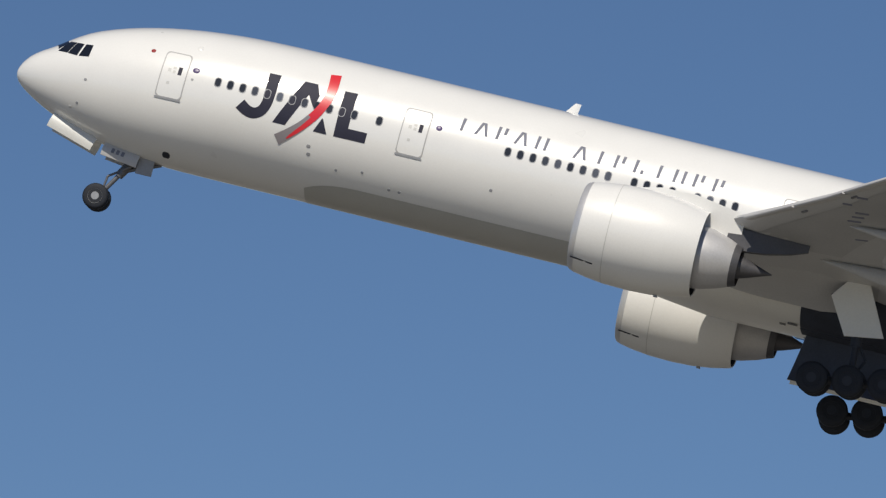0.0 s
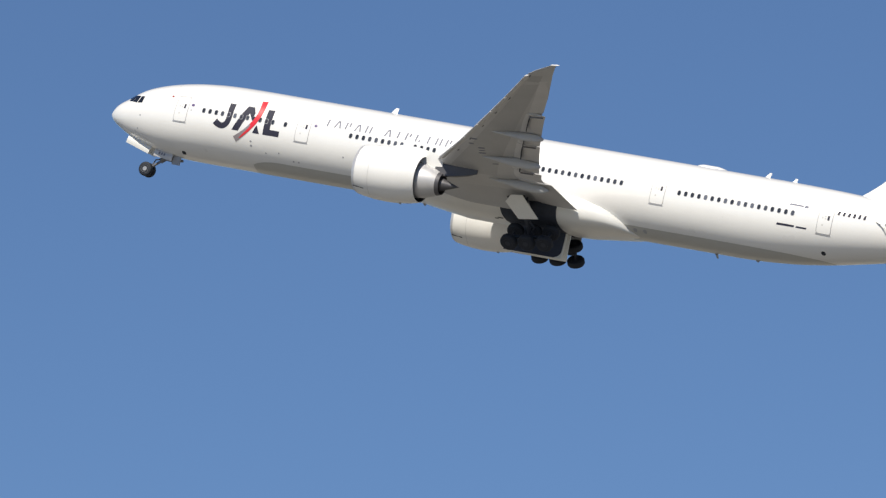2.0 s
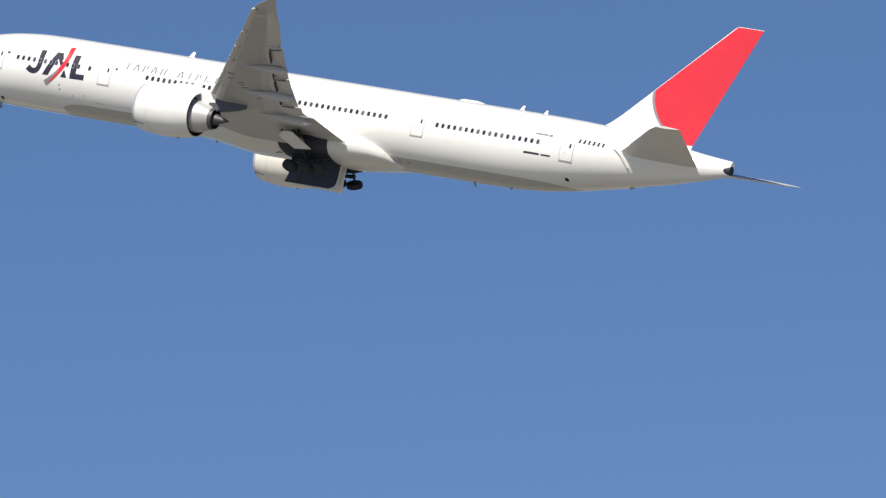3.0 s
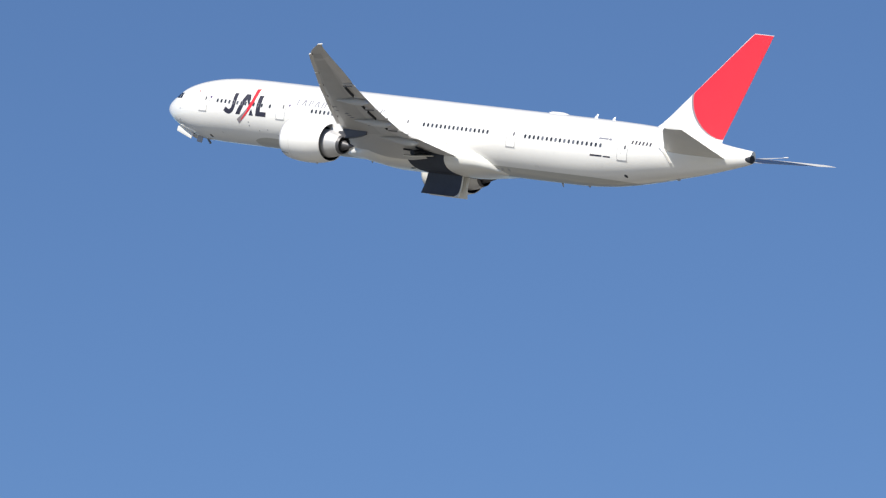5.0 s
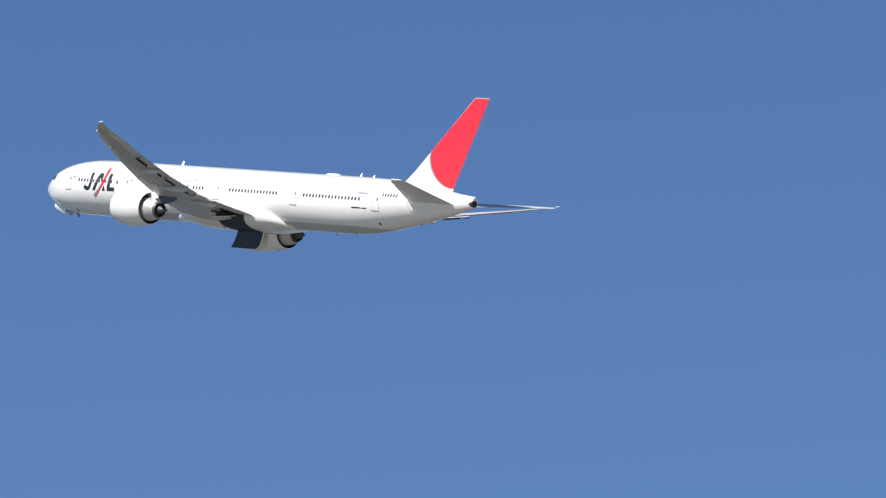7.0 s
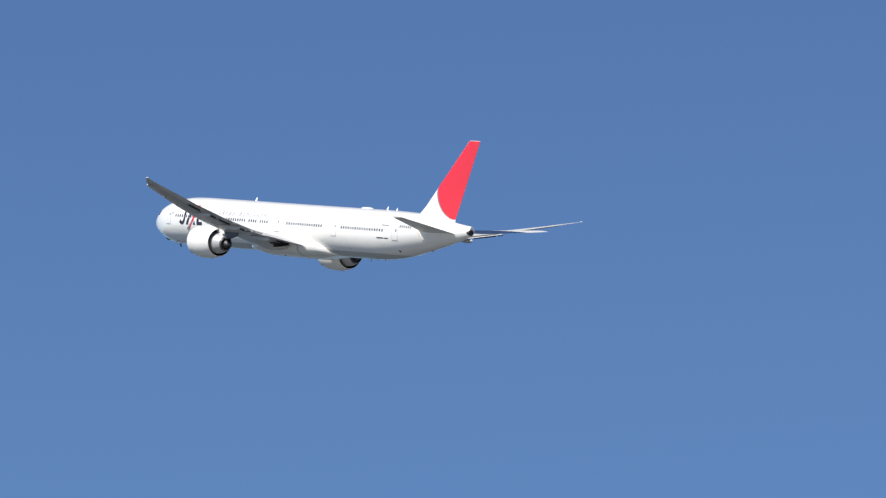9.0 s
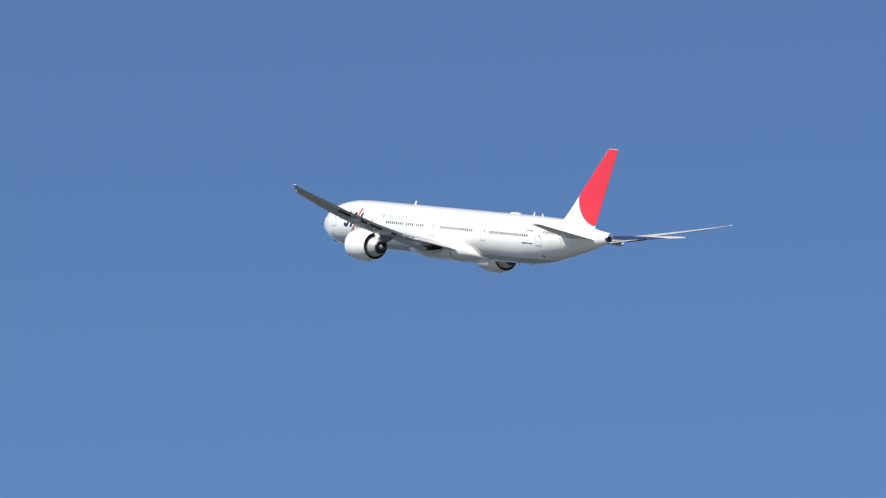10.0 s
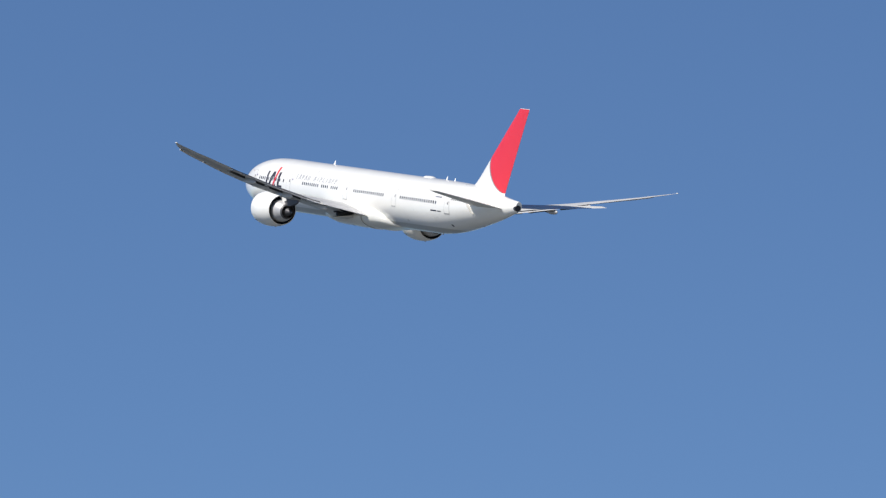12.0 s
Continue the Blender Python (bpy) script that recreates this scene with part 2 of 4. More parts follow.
def rounded(w, h, r, n=4):
    pts = []
    for cx, cz, a0 in ((w / 2 - r, h / 2 - r, 0), (-w / 2 + r, h / 2 - r, 90), (-w / 2 + r, -h / 2 + r, 180), (w / 2 - r, -h / 2 + r, 270)):
        for k in range(n + 1):
            a = radians(a0 + 90 * k / n)
            pts.append((cx + r * math.cos(a), cz + r * math.sin(a)))
    if max(w, h) < 0.8:
        return pts
    full = []
    for p, q in zip(pts, pts[1:] + pts[:1]):
        m = 8 if max(abs(q[0] - p[0]), abs(q[1] - p[1])) > 0.3 else 1
        full += [(p[0] + (q[0] - p[0]) * k / m, p[1] + (q[1] - p[1]) * k / m) for k in range(m)]
    return full


def skin_ring(x, z, w0, h0, w1, h1, r, out):
    """A raised frame on the skin round an opening."""
    bm = bmesh.new()
    loops = []
    for w, h, o in ((w1, h1, 0.0), (w1 - 0.01, h1 - 0.01, out), (w0, h0, out), (w0, h0, -0.01)):
        loops.append([skin(x + a, z + b, o) for a, b in rounded(w, h, min(r, w / 2 - 0.001))])
    rings(bm, loops, cap=False)
    return bm


def cabin_window(x, z=0.48):
    frame_ob = part("window", skin_ring(x, z, 0.24, 0.36, 0.30, 0.42, 0.12, 0.012), SEAM, airliner)
    bm = bmesh.new()
    bm.faces.new([bm.verts.new(skin(x + a, z + b, 0.006)) for a, b in rounded(0.25, 0.37, 0.12)])
    part("pane", bm, PANE, frame_ob, smooth=False)


for start, count in ((8.89, 12), (15.82, 1), (21.31, 9), (26.68, 4), (29.35, 4), (35.68, 16), (48.37, 18)):
    for k in range(count):
        cabin_window(start + 0.533 * k)


def cabin_door(x, z0=-0.64, z1=1.36, w=1.14):
    z, h = (z0 + z1) / 2, z1 - z0
    door = patch("door", ((x - w / 2 + .04, z0 + .04), (x + w / 2 - .04, z0 + .04), (x + w / 2 - .04, z1 - .04), (x - w / 2 + .04, z1 - .04)), WHITE, airliner, 0.008, 4, 10, "white cabin door")
    part("door_frame", skin_ring(x, z, w - 0.09, h - 0.09, w + 0.01, h + 0.01, 0.16, 0.012), DOOR_LINE, door, "thin grey door outline")
    patch("handle", ((x + .16, z + .04), (x + .32, z + .04), (x + .32, z + .38), (x + .16, z + .38)), INK, door, 0.013, 1, 2, "dark door handle recess")
    patch("sill", ((x - w / 2, z0 - .05), (x + w / 2, z0 - .05), (x + w / 2, z0 + .02), (x - w / 2, z0 + .02)), SEAM, door, 0.03, 4, 1)
    for dx, dz, pw, ph in ((-.28, .12, .13, .14), (-.08, .26, .14, .1), (-.06, .08, .12, .12), (-.2, -.42, .12, .12)):
        patch("placard", ((x + dx, z + dz), (x + dx + pw, z + dz), (x + dx + pw, z + dz + ph), (x + dx, z + dz + ph)), SEAM_PALE, door, 0.012, 1, 1, "faint grey door marking")


for x in (6.97, 17.34, 33.4, 46.7, 59.97):
    cabin_door(x)


def spot(name, x, z, w, h, material, label=""):
    bm = bmesh.new()
    loops = [[skin(x + a, z + b, o) for a, b in rounded(w * f, h * f, min(w, h) * f * 0.49)] for f, o in ((1, 0.0), (0.9, 0.009), (0.3, 0.012))]
    rings(bm, loops)
    return part(name, bm, material, airliner, label)


spot("beacon_lens", 5.82, 1.22, 0.2, 0.16, RED_LENS)
spot("scan_lamp", 7.69, 1.78, 0.26, 0.20, WHITE, "pale lamp fairing above the door")
spot("static_port", 7.80, 0.35, 0.12, 0.10, SEAM)
spot("static_port", 2.83, -1.74, 0.16, 0.10, SEAM_PALE)
spot("static_port", 3.12, -1.55, 0.12, 0.10, SEAM)
spot("access_port", 16.81, -2.1, 0.13, 0.10, SEAM)
spot("access_port", 17.25, -2.1, 0.13, 0.10, SEAM)
spot("emergency_light", 7.86, 0.76, 0.3, 0.22, BLUE_LENS)
spot("emergency_light", 18.3, 0.78, 0.26, 0.22, BLUE_LENS)
spot("static_port", 3.30, -0.58, 0.14, 0.12, SEAM)
spot("drain_port", 7.25, -2.75, 0.34, 0.2, DARK)
spot("access_port", 13.2, -1.2, 0.18, 0.14, SEAM)
spot("access_port", 13.25, -1.5, 0.18, 0.14, SEAM)
spot("access_port", 14.5, -1.85, 0.12, 0.1, SEAM)
spot("access_port", 15.6, -1.7, 0.12, 0.1, SEAM)
spot("access_port", 21.0, -1.2, 0.14, 0.12, SEAM)
spot("outflow_valve", 60.0, -1.92, 0.34, 0.24, DARK, "dark outflow valve opening")
spot("outflow_port", 45.0, -2.62, 0.34, 0.26, SEAM)
spot("outflow_port", 45.8, -2.62, 0.34, 0.26, SEAM)

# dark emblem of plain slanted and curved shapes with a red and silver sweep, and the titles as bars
HOOK = [(11.10, 1.40), (11.11, 0.95), (11.12, 0.5), (11.10, 0.12), (11.00, -0.18), (10.80, -0.37), (10.55, -0.42), (10.28, -0.34), (10.02, -0.17)]


def eased(points, n=28):
    """More points along a smooth line through the given ones."""
    out = []
    for k in range(n + 1):
        u = k / n * (len(points) - 1)
        i = min(int(u), len(points) - 2)
        f = u - i
        p = [Vector(points[min(max(i + d, 0), len(points) - 1)]) for d in (-1, 0, 1, 2)]
        out.append(0.5 * (2 * p[1] + (p[2] - p[0]) * f + (2 * p[0] - 5 * p[1] + 4 * p[2] - p[3]) * f * f + (3 * p[1] - p[0] - 3 * p[2] + p[3]) * f ** 3))
    return [(p.x, p.y) for p in out]


emblem = ribbon("emblem", eased(HOOK), lambda f: 0.49 - 0.06 * math.sin(math.pi * f), INK, airliner, 0.010, "dark slanted shapes with red and silver sweep")
patch("emblem_bar", ((11.51, -0.60), (12.05, -0.60), (12.93, 1.40), (12.38, 1.40)), INK, emblem, 0.010, 4, 10)
patch("emblem_bar", ((12.70, 0.86), (13.02, 0.36), (13.14, 0.93), (12.92, 1.40)), INK, emblem, 0.013, 4, 6)
patch("emblem_wedge", ((13.25, -0.58), (13.83, -0.58), (13.54, 0.02), (13.50, 0.02)), INK, emblem, 0.013, 4, 4)
patch("emblem_bar", ((14.12, -0.58), (14.66, -0.58), (14.63, 1.41), (14.09, 1.39)), INK, emblem, 0.010, 4, 10)
patch("emblem_wedge", ((14.64, -0.57), (15.46, -0.57), (15.47, -0.14), (14.64, -0.14)), INK, emblem, 0.013, 4, 4)
SWEEP = eased([(13.49, 2.00), (13.56, 1.33), (13.47, 0.72), (13.21, 0.17), (12.78, -0.42), (12.30, -0.87), (11.83, -1.23)], 30)
EDGE = eased([(13.68, 0.75), (13.37, 0.07), (12.96, -0.47), (12.48, -0.94), (12.22, -1.17)], 18)
ribbon("red_sweep", SWEEP[:18], lambda f: 0.44 - 0.10 * f, RED, emblem, 0.020, "red sweep")
ribbon("silver_sweep", SWEEP[15:], lambda f: 0.36 + 0.08 * f, SILVER, emblem, 0.017, "silver grey sweep")
ribbon("red_sweep", [(x - 0.13 * (1 - k / 18), z + 0.06) for k, (x, z) in enumerate(EDGE)], lambda f: 0.30 * (1 - f) ** 0.7 + 0.02, RED, emblem, 0.021, "red sweep tapering along the silver")


def title_bar(x, low, high, lean=0.0, w=0.125):
    z0, z1 = 0.90 + 0.57 * low, 0.90 + 0.57 * high
    patch("title_bar", ((x, z0), (x + w, z0), (x + w + lean, z1), (x + lean, z1)), GREY_INK, airliner, 0.008, 1, 3)


# one or two upright or leaning bars to each place of the title: offset, foot, head, lean
UPRIGHT, LEFT, RIGHT, MIDDLE, FAR = (0.06, 0, 1, 0.04), (0.0, 0, 1, 0.22), (0.46, 0, 1, -0.17), (0.22, 0, 1, 0.04), (0.42, 0, 1, 0.04)
HIGH, LOW = (0.36, 0.45, 1, 0.03), (0.36, 0, 0.3, 0.02)
for k, bars in enumerate(((MIDDLE,), (LEFT, RIGHT), (UPRIGHT, HIGH), (LEFT, RIGHT), (UPRIGHT, FAR), (), (LEFT, RIGHT), (MIDDLE,), (UPRIGHT, HIGH),
                          (UPRIGHT, LOW), (MIDDLE,), (UPRIGHT, FAR), (UPRIGHT, HIGH), (HIGH, UPRIGHT))):
    for off, low, high, lean in bars:
        title_bar(18.90 + 0.836 * k + off, low, high, lean)
for k in range(6):
    patch("registration_bar", ((60.76 + 0.39 * k, 0.93), (60.94 + 0.39 * k, 0.93), (60.98 + 0.39 * k, 1.28), (60.80 + 0.39 * k, 1.28)), INK, airliner, 0.01, 1, 2)
patch("type_bar", ((56.35, -0.56), (57.7, -0.54), (57.75, -0.40), (56.4, -0.40)), INK, airliner, 0.01, 6, 1)
patch("type_bar", ((57.85, -0.54), (58.65, -0.54), (58.7, -0.42), (57.9, -0.42)), INK, airliner, 0.01, 4, 1)
patch("small_title_bar", ((57.0, 1.06), (58.1, 1.06), (58.15, 1.2), (57.05, 1.2)), GREY_INK, airliner, 0.01, 6, 1)
patch("small_emblem_bar", ((58.2, 1.02), (58.5, 1.02), (58.5, 1.22), (58.2, 1.22)), GREY_INK, airliner, 0.01, 2, 1)


# windscreen: three panes on the port side and three mirrored
def windscreen():
    for side in (1, -1):
        for a, b, c, d in (((1.66, 0.46), (2.13, 0.42), (2.40, 0.95), (2.06, 0.98)), ((2.155, 0.41), (2.62, 0.36), (2.76, 0.93), (2.425, 0.95)), ((2.70, 0.36), (3.16, 0.40), (3.18, 0.94), (2.85, 0.93))):
            ob = patch("windscreen_pane", (a, b, c, d), COCKPIT, airliner, 0.012, 5, 4, "dark cockpit window pane")
            if side < 0:
                for v in ob.data.vertices:
                    v.co.y *= -1
    for side in (1, -1):
        bm = bmesh.new()
        rows = []
        for k in range(7):
            f = k / 6
            x0, x1 = 1.30 + 0.34 * f, 1.68 + 0.34 * f
            row = []
            for j in range(5):
                g = j / 4
                x, y = x0 + (x1 - x0) * g, 0.05 + 1.0 * f
                c, rz, ry = hull(x)
                row.append(bm.verts.new((x, -side * y, c + rz * math.sqrt(max(0.0, 1 - (y / ry) ** 2)) + 0.015)))
            rows.append(row)
        for a, b in zip(rows, rows[1:]):
            for i in range(4):
                bm.faces.new((a[i], a[i + 1], b[i + 1], b[i]))
        part("windscreen_pane", bm, COCKPIT, airliner, "dark cockpit window pane")


windscreen()

# ---------------------------------------------------------------- lifting surfaces


def foil(n=14):
    """Unit airfoil loop: (chord place, height per thickness), upper side first."""
    up, lo = [], []
    for k in range(n + 1):
        u = 0.5 - 0.5 * math.cos(math.pi * k / n)
        y = 5 * (0.2969 * math.sqrt(u) - 0.126 * u - 0.3516 * u * u + 0.2843 * u ** 3 - 0.1036 * u ** 4)
        up.append((u, y + 0.12 * math.sin(math.pi * u) * 0.6))
        lo.append((u, -y * 0.85 + 0.12 * math.sin(math.pi * u) * 0.6))
    return up[::-1] + lo[1:-1]


FOIL = foil()
# distance out, leading edge, trailing edge, height, thickness ratio
PLAN = [(0.0, 24.7, 39.4, -2.05, 0.12), (3.1, 26.9, 39.4, -1.90, 0.125), (10.0, 31.85, 39.6, -0.98, 0.105), (16.0, 36.15, 41.9, 0.10, 0.10),
        (22.0, 40.4, 44.5, 1.40, 0.095), (26.0, 43.3, 46.45, 2.40, 0.09), (28.8, 45.3, 47.65, 3.10, 0.09), (30.4, 46.45, 48.34, 3.55, 0.09),
        (31.0, 47.15, 48.62, 3.73, 0.09), (31.6, 48.05, 48.92, 3.94, 0.09), (32.1, 48.85, 49.22, 4.13, 0.08)]


def wing_at(y):
    return [blend(y, PLAN, k) for k in (1, 2, 3, 4)]


def wing_low(x, y):
    """Height of the lower wing skin."""
    le, te, z, tc = wing_at(y)
    c = te - le
    u = min(0.999, max(0.001, (x - le) / c))
    t = 5 * (0.2969 * math.sqrt(u) - 0.126 * u - 0.3516 * u * u + 0.2843 * u ** 3 - 0.1036 * u ** 4)
    return z + (-t * 0.85 + 0.072 * math.sin(math.pi * u)) * tc * c


def cut_wing(side):
    bm = bmesh.new()
    loops = []
    for y in (1.0, 3.1, 5, 7.5, 10, 12, 14, 16, 18, 20, 22, 24, 26, 28, 28.8, 29.6, 30.4, 31.0, 31.3, 31.6, 31.85, 32.1):
        le, te, z, tc = wing_at(y)
        c = te - le
        loops.append([(le + c * u, side * y, z + h * tc * c) for u, h in FOIL])
    rings(bm, loops)
    wing = part("wing", bm, WING, airliner, "light grey swept wing with raked tip")
    return wing


def surface_piece(name, side, y0, y1, back, drop, chord, tilt, material, parent, tc=0.12, label=""):
    """A movable surface that hangs at the rear edge of the wing between two stations."""
    bm = bmesh.new()
    loops = []
    for k in range(5):
        y = y0 + (y1 - y0) * k / 4
        le, te, z, _ = wing_at(y)
        ch = chord * (te - le) ** 0.5 / 2.5
        x0 = te - ch * 0.62 + back
        ca, sa = math.cos(radians(tilt)), math.sin(radians(tilt))
        loop = []
        for u, h in FOIL:
            px, pz = u * ch, h * tc * ch
            loop.append((x0 + px * ca + pz * sa, side * y, z - drop - px * sa + pz * ca))
        loops.append(loop)
    rings(bm, loops)
    return part(name, bm, material, parent, label)


def slat_piece(side, y0, y1, parent):
    bm = bmesh.new()
    loops = []
    for k in range(4):
        y = y0 + (y1 - y0) * k / 3
        le, te, z, tc = wing_at(y)
        c = te - le
        w = 0.10 * c + 0.25
        loop = []
        for u, h in FOIL:
            px, pz = u * w, h * 0.30 * w
            loop.append((le - 0.20 + px * 0.96 + pz * 0.1, side * y, z - 0.12 + px * 0.16 + pz))
        loops.append(loop)
    rings(bm, loops)
    return part("slat", bm, FLAP, parent, "extended leading edge slat")


def track_fairing(side, y, length, w, parent, fore=0.72):
    le, te, z, tc = wing_at(y)
    bm = bmesh.new()
    loops = []
    for f, r in ((0, 0.02), (0.1, 0.22), (0.3, 0.52), (0.5, 0.85), (0.62, 1.0), (0.82, 0.98), (0.92, 0.74), (0.98, 0.34), (1, 0.06)):
        x = te - length * fore + length * f
        cz = z - 0.36 - 0.20 * f
        loops.append([(x, side * y + w * r * math.cos(2 * math.pi * k / 16), cz + w * 1.35 * r * math.sin(2 * math.pi * k / 16)) for k in range(16)])
    rings(bm, loops)
    return part("flap_track_fairing", bm, WING, parent, "canoe-shaped flap track fairing")


def wash_out(wing):
    """Twists the loaded wing and all on it nose-down towards the tip."""
    for ob in (wing, *wing.children):
        for v in ob.data.vertices:
            y = abs(v.co.y)
            le, te, z, tc = wing_at(y)
            v.co.z += (v.co.x - le - 0.4 * (te - le)) * math.tan(radians(TWIST * min(1.0, max(0.0, (y - 9.0) / 20))))


TWIST = 6.0
for side in (-1, 1):
    wing = cut_wing(side)
    surface_piece("inboard_flap", side, 3.5, 9.0, 0.12, 0.0, 2.6, 5, FLAP, wing)
    surface_piece("flaperon", side, 9.2, 11.0, -0.15, 0.02, 2.2, 6, FLAP, wing)
    surface_piece("outboard_flap", side, 11.2, 16.9, -0.35, 0.02, 2.2, 6, FLAP, wing)
    surface_piece("outboard_flap", side, 17.0, 23.0, -0.35, 0.02, 2.1, 6, FLAP, wing)
    for a, b in ((4.4, 8.6), (11.0, 13.9), (14.0, 16.9), (17.0, 19.9), (20.0, 22.9), (23.0, 25.9), (26.0, 30.3)):
        slat_piece(side, a, b, wing)
        for y0 in (b - 0.3,):
            bm = bmesh.new()
            loops = []
            for y in (y0, y0 + 0.3):
                le, te, z, tc = wing_at(y)
                c = te - le
                x = le + 0.05 * c + 0.10
                loops.append([(x, side * y, z - 0.26 * tc * c - 0.06), (x + 0.07, side * y, z - 0.29 * tc * c - 0.06), (x + 0.07, side * y, z), (x, side * y, z)])
            rings(bm, loops)
            part("slat_track_slot", bm, GAP, wing, "dark slat track slot", smooth=False)
    bm = bmesh.new()
    rows = []
    for y in (9.0, 11, 13, 16, 19, 22, 25, 28, 30.2):
        le, te, z, tc = wing_at(y)
        c = te - le
        row = []
        for j in range(9):
            u = 0.14 + (0.62 - 0.14) * j / 8
            row.append(bm.verts.new((le + c * u, side * y, wing_low(le + c * u, y) - 0.012)))
        rows.append(row)
    for p, q in zip(rows, rows[1:]):
        for i in range(8):
            bm.faces.new((p[i], p[i + 1], q[i + 1], q[i]))
    part("lower_wing_panel", bm, WING_BOX, wing, "darker grey lower wing skin panel")
    surface_piece("aileron", side, 23.2, 29.2, -0.46, 0.0, 1.7, 0, FLAP, wing, 0.15)
    if side < 0:
        for x, y, w, h in ((36.75, 13.8, 0.55, 0.18), (36.95, 14.4, 0.5, 0.16), (37.1, 14.95, 0.55, 0.18), (36.6, 15.7, 0.4, 0.14), (37.2, 16.7, 0.45, 0.14), (37.0, 11.6, 0.5, 0.12)):
            bm = bmesh.new()
            slab(bm, [(px, -py, wing_low(px, py) - 0.022) for px, py in ((x, y), (x + w, y + 0.1), (x + w, y + 0.1 + h), (x, y + h))], 0.02)
            part("underwing_mark", bm, GREY_INK, wing, smooth=False)
    for a, b in ((11.3, 13.0), (14.2, 16.3), (17.1, 18.9), (20.3, 22.8)):
        bm = bmesh.new()
        loops = []
        for k in range(4):
            y = a + (b - a) * k / 3
            le, te, z, tc = wing_at(y)
            x = te - 0.16 * (te - le) ** 0.5 - 0.62
            loops.append([(x, side * y, z - 0.40), (x + 0.08, side * y, z - 0.42), (x + 0.08, side * y, z - 0.15), (x, side * y, z - 0.15)])
        rings(bm, loops)
        part("flap_gap", bm, DARK, wing, "dark gap before the flap", smooth=False)
    for y in (11.1, 16.95, 23.1):
        le, te, z, tc = wing_at(y)
        bm = bmesh.new()
        rings(bm, [[(x, side * (y - 0.04), zz - 0.05), (x, side * (y + 0.04), zz - 0.05), (x, side * (y + 0.04), zz + 0.06), (x, side * (y - 0.04), zz + 0.06)] for x, zz in ((te - 0.95, z - 0.36), (te - 0.4, z - 0.36), (te + 0.1, z - 0.36))])
        part("flap_end_gap", bm, GAP, wing, "dark gap at the flap end", smooth=False)
    for y, ln, w in ((8.4, 5.0, 0.27), (13.6, 4.8, 0.27), (19.4, 4.2, 0.23)):
        track_fairing(side, y, ln, w, wing, 0.82 if y < 9 else 0.86)
    part("wingtip_light", turned([(0, 0.02), (0.1, 0.05), (0.5, 0.06), (0.65, 0.02)], 12, (48.75, side * 32.08, 4.12)), WHITE, wing, "bright wingtip light fairing")
    wash_out(wing)


def belly():
    table = [(20.5, 0.5, -2.6, -2.9), (24.5, 1.0, -2.4, -3.02), (26.5, 2.1, -2.1, -3.12), (28.5, 3.05, -1.3, -3.38), (30.5, 3.46, -0.7, -3.62),
             (38.6, 3.48, -0.5, -3.62), (40.5, 3.42, -0.62, -3.56), (41.6, 3.30, -0.95, -3.42), (42.7, 3.06, -1.30, -3.28), (43.4, 2.8, -1.66, -3.2), (44.0, 2.4, -2.05, -3.14), (44.5, 1.7, -2.5, -3.1), (45.3, 0.7, -2.85, -3.04)]
    bm = bmesh.new()
    loops = []
    for k in range(61):
        x = 20.5 + 24.8 * k / 60
        hw, top, bot = blend(x, table, 1), blend(x, table, 2), blend(x, table, 3)
        c, r = (top + bot) / 2, (top - bot) / 2
        loop = []
        for j in range(40):
            a = 2 * math.pi * j / 40
            ca, sa = math.cos(a), math.sin(a)
            e = 2 / 2.6
            loop.append((x, hw * math.copysign(abs(ca) ** e, ca), c + r * math.copysign(abs(sa) ** e, sa)))
        loops.append(loop)
    rings(bm, loops)
    return part("belly_fairing", bm, FAIRING, airliner, "smooth white wing-to-body fairing")


belly()


def fairing_port(x, side, w, z, length, out=0.012):
    """A dark flush inlet on the body fairing."""
    bm = bmesh.new()
    slab(bm, [(x, side * w, z - out), (x + length, side * w, z - out), (x + length, side * (w + 0.16), z - out + 0.03), (x, side * (w + 0.16), z - out + 0.03)], 0.03)
    part("air_inlet", bm, GAP, airliner, "small dark inlet on the belly fairing", smooth=False)


for side in (-1, 1):
    fairing_port(33.75, side, 1.58, -3.56, 0.26)
    fairing_port(34.1, side, 1.9, -3.52, 0.42)


def root_fillet(side):
    """The hollow skin that joins the lower wing to the body fairing, its grey holding the shade there."""
    bm = bmesh.new()
    rows = []
    for k in range(31):
        f = k / 30
        x = 28.6 + 8.6 * f
        deep = math.sin(math.pi * min(1.0, f * 1.9) / 2) * (1 if f < 0.8 else 1 - 2.2 * (f - 0.8))
        y1 = 3.9 + 2.3 * deep
        foot, head = Vector((3.30 + 0.22 * deep, -2.25 - 0.68 * deep)), Vector((y1, wing_low(x, y1) + 0.02))
        bend = Vector((3.62 + 0.3 * deep, -2.25 - 0.30 * deep))
        row = []
        for j in range(9):
            g = j / 8
            p = foot * (1 - g) ** 2 + bend * 2 * g * (1 - g) + head * g * g
            row.append(bm.verts.new((x, side * p.x, p.y)))
        rows.append(row)
    for a, b in zip(rows, rows[1:]):
        for i in range(8):
            bm.faces.new((a[i], a[i + 1], b[i + 1], b[i]))
    return part("root_fillet", bm, WING, airliner, "curved wing root fillet, grey for the shade under the wing")


for side in (-1, 1):
    root_fillet(side)


# fin: leading and trailing edge by height
def fin_at(z):
    f = (z - 2.4) / 9.8
    le, te = 61.0 + 9.83 * f, 69.25 + 3.92 * f
    if z < 4.0:
        le -= 0.55 * ((4.0 - z) / 1.6) ** 2
    return le, te


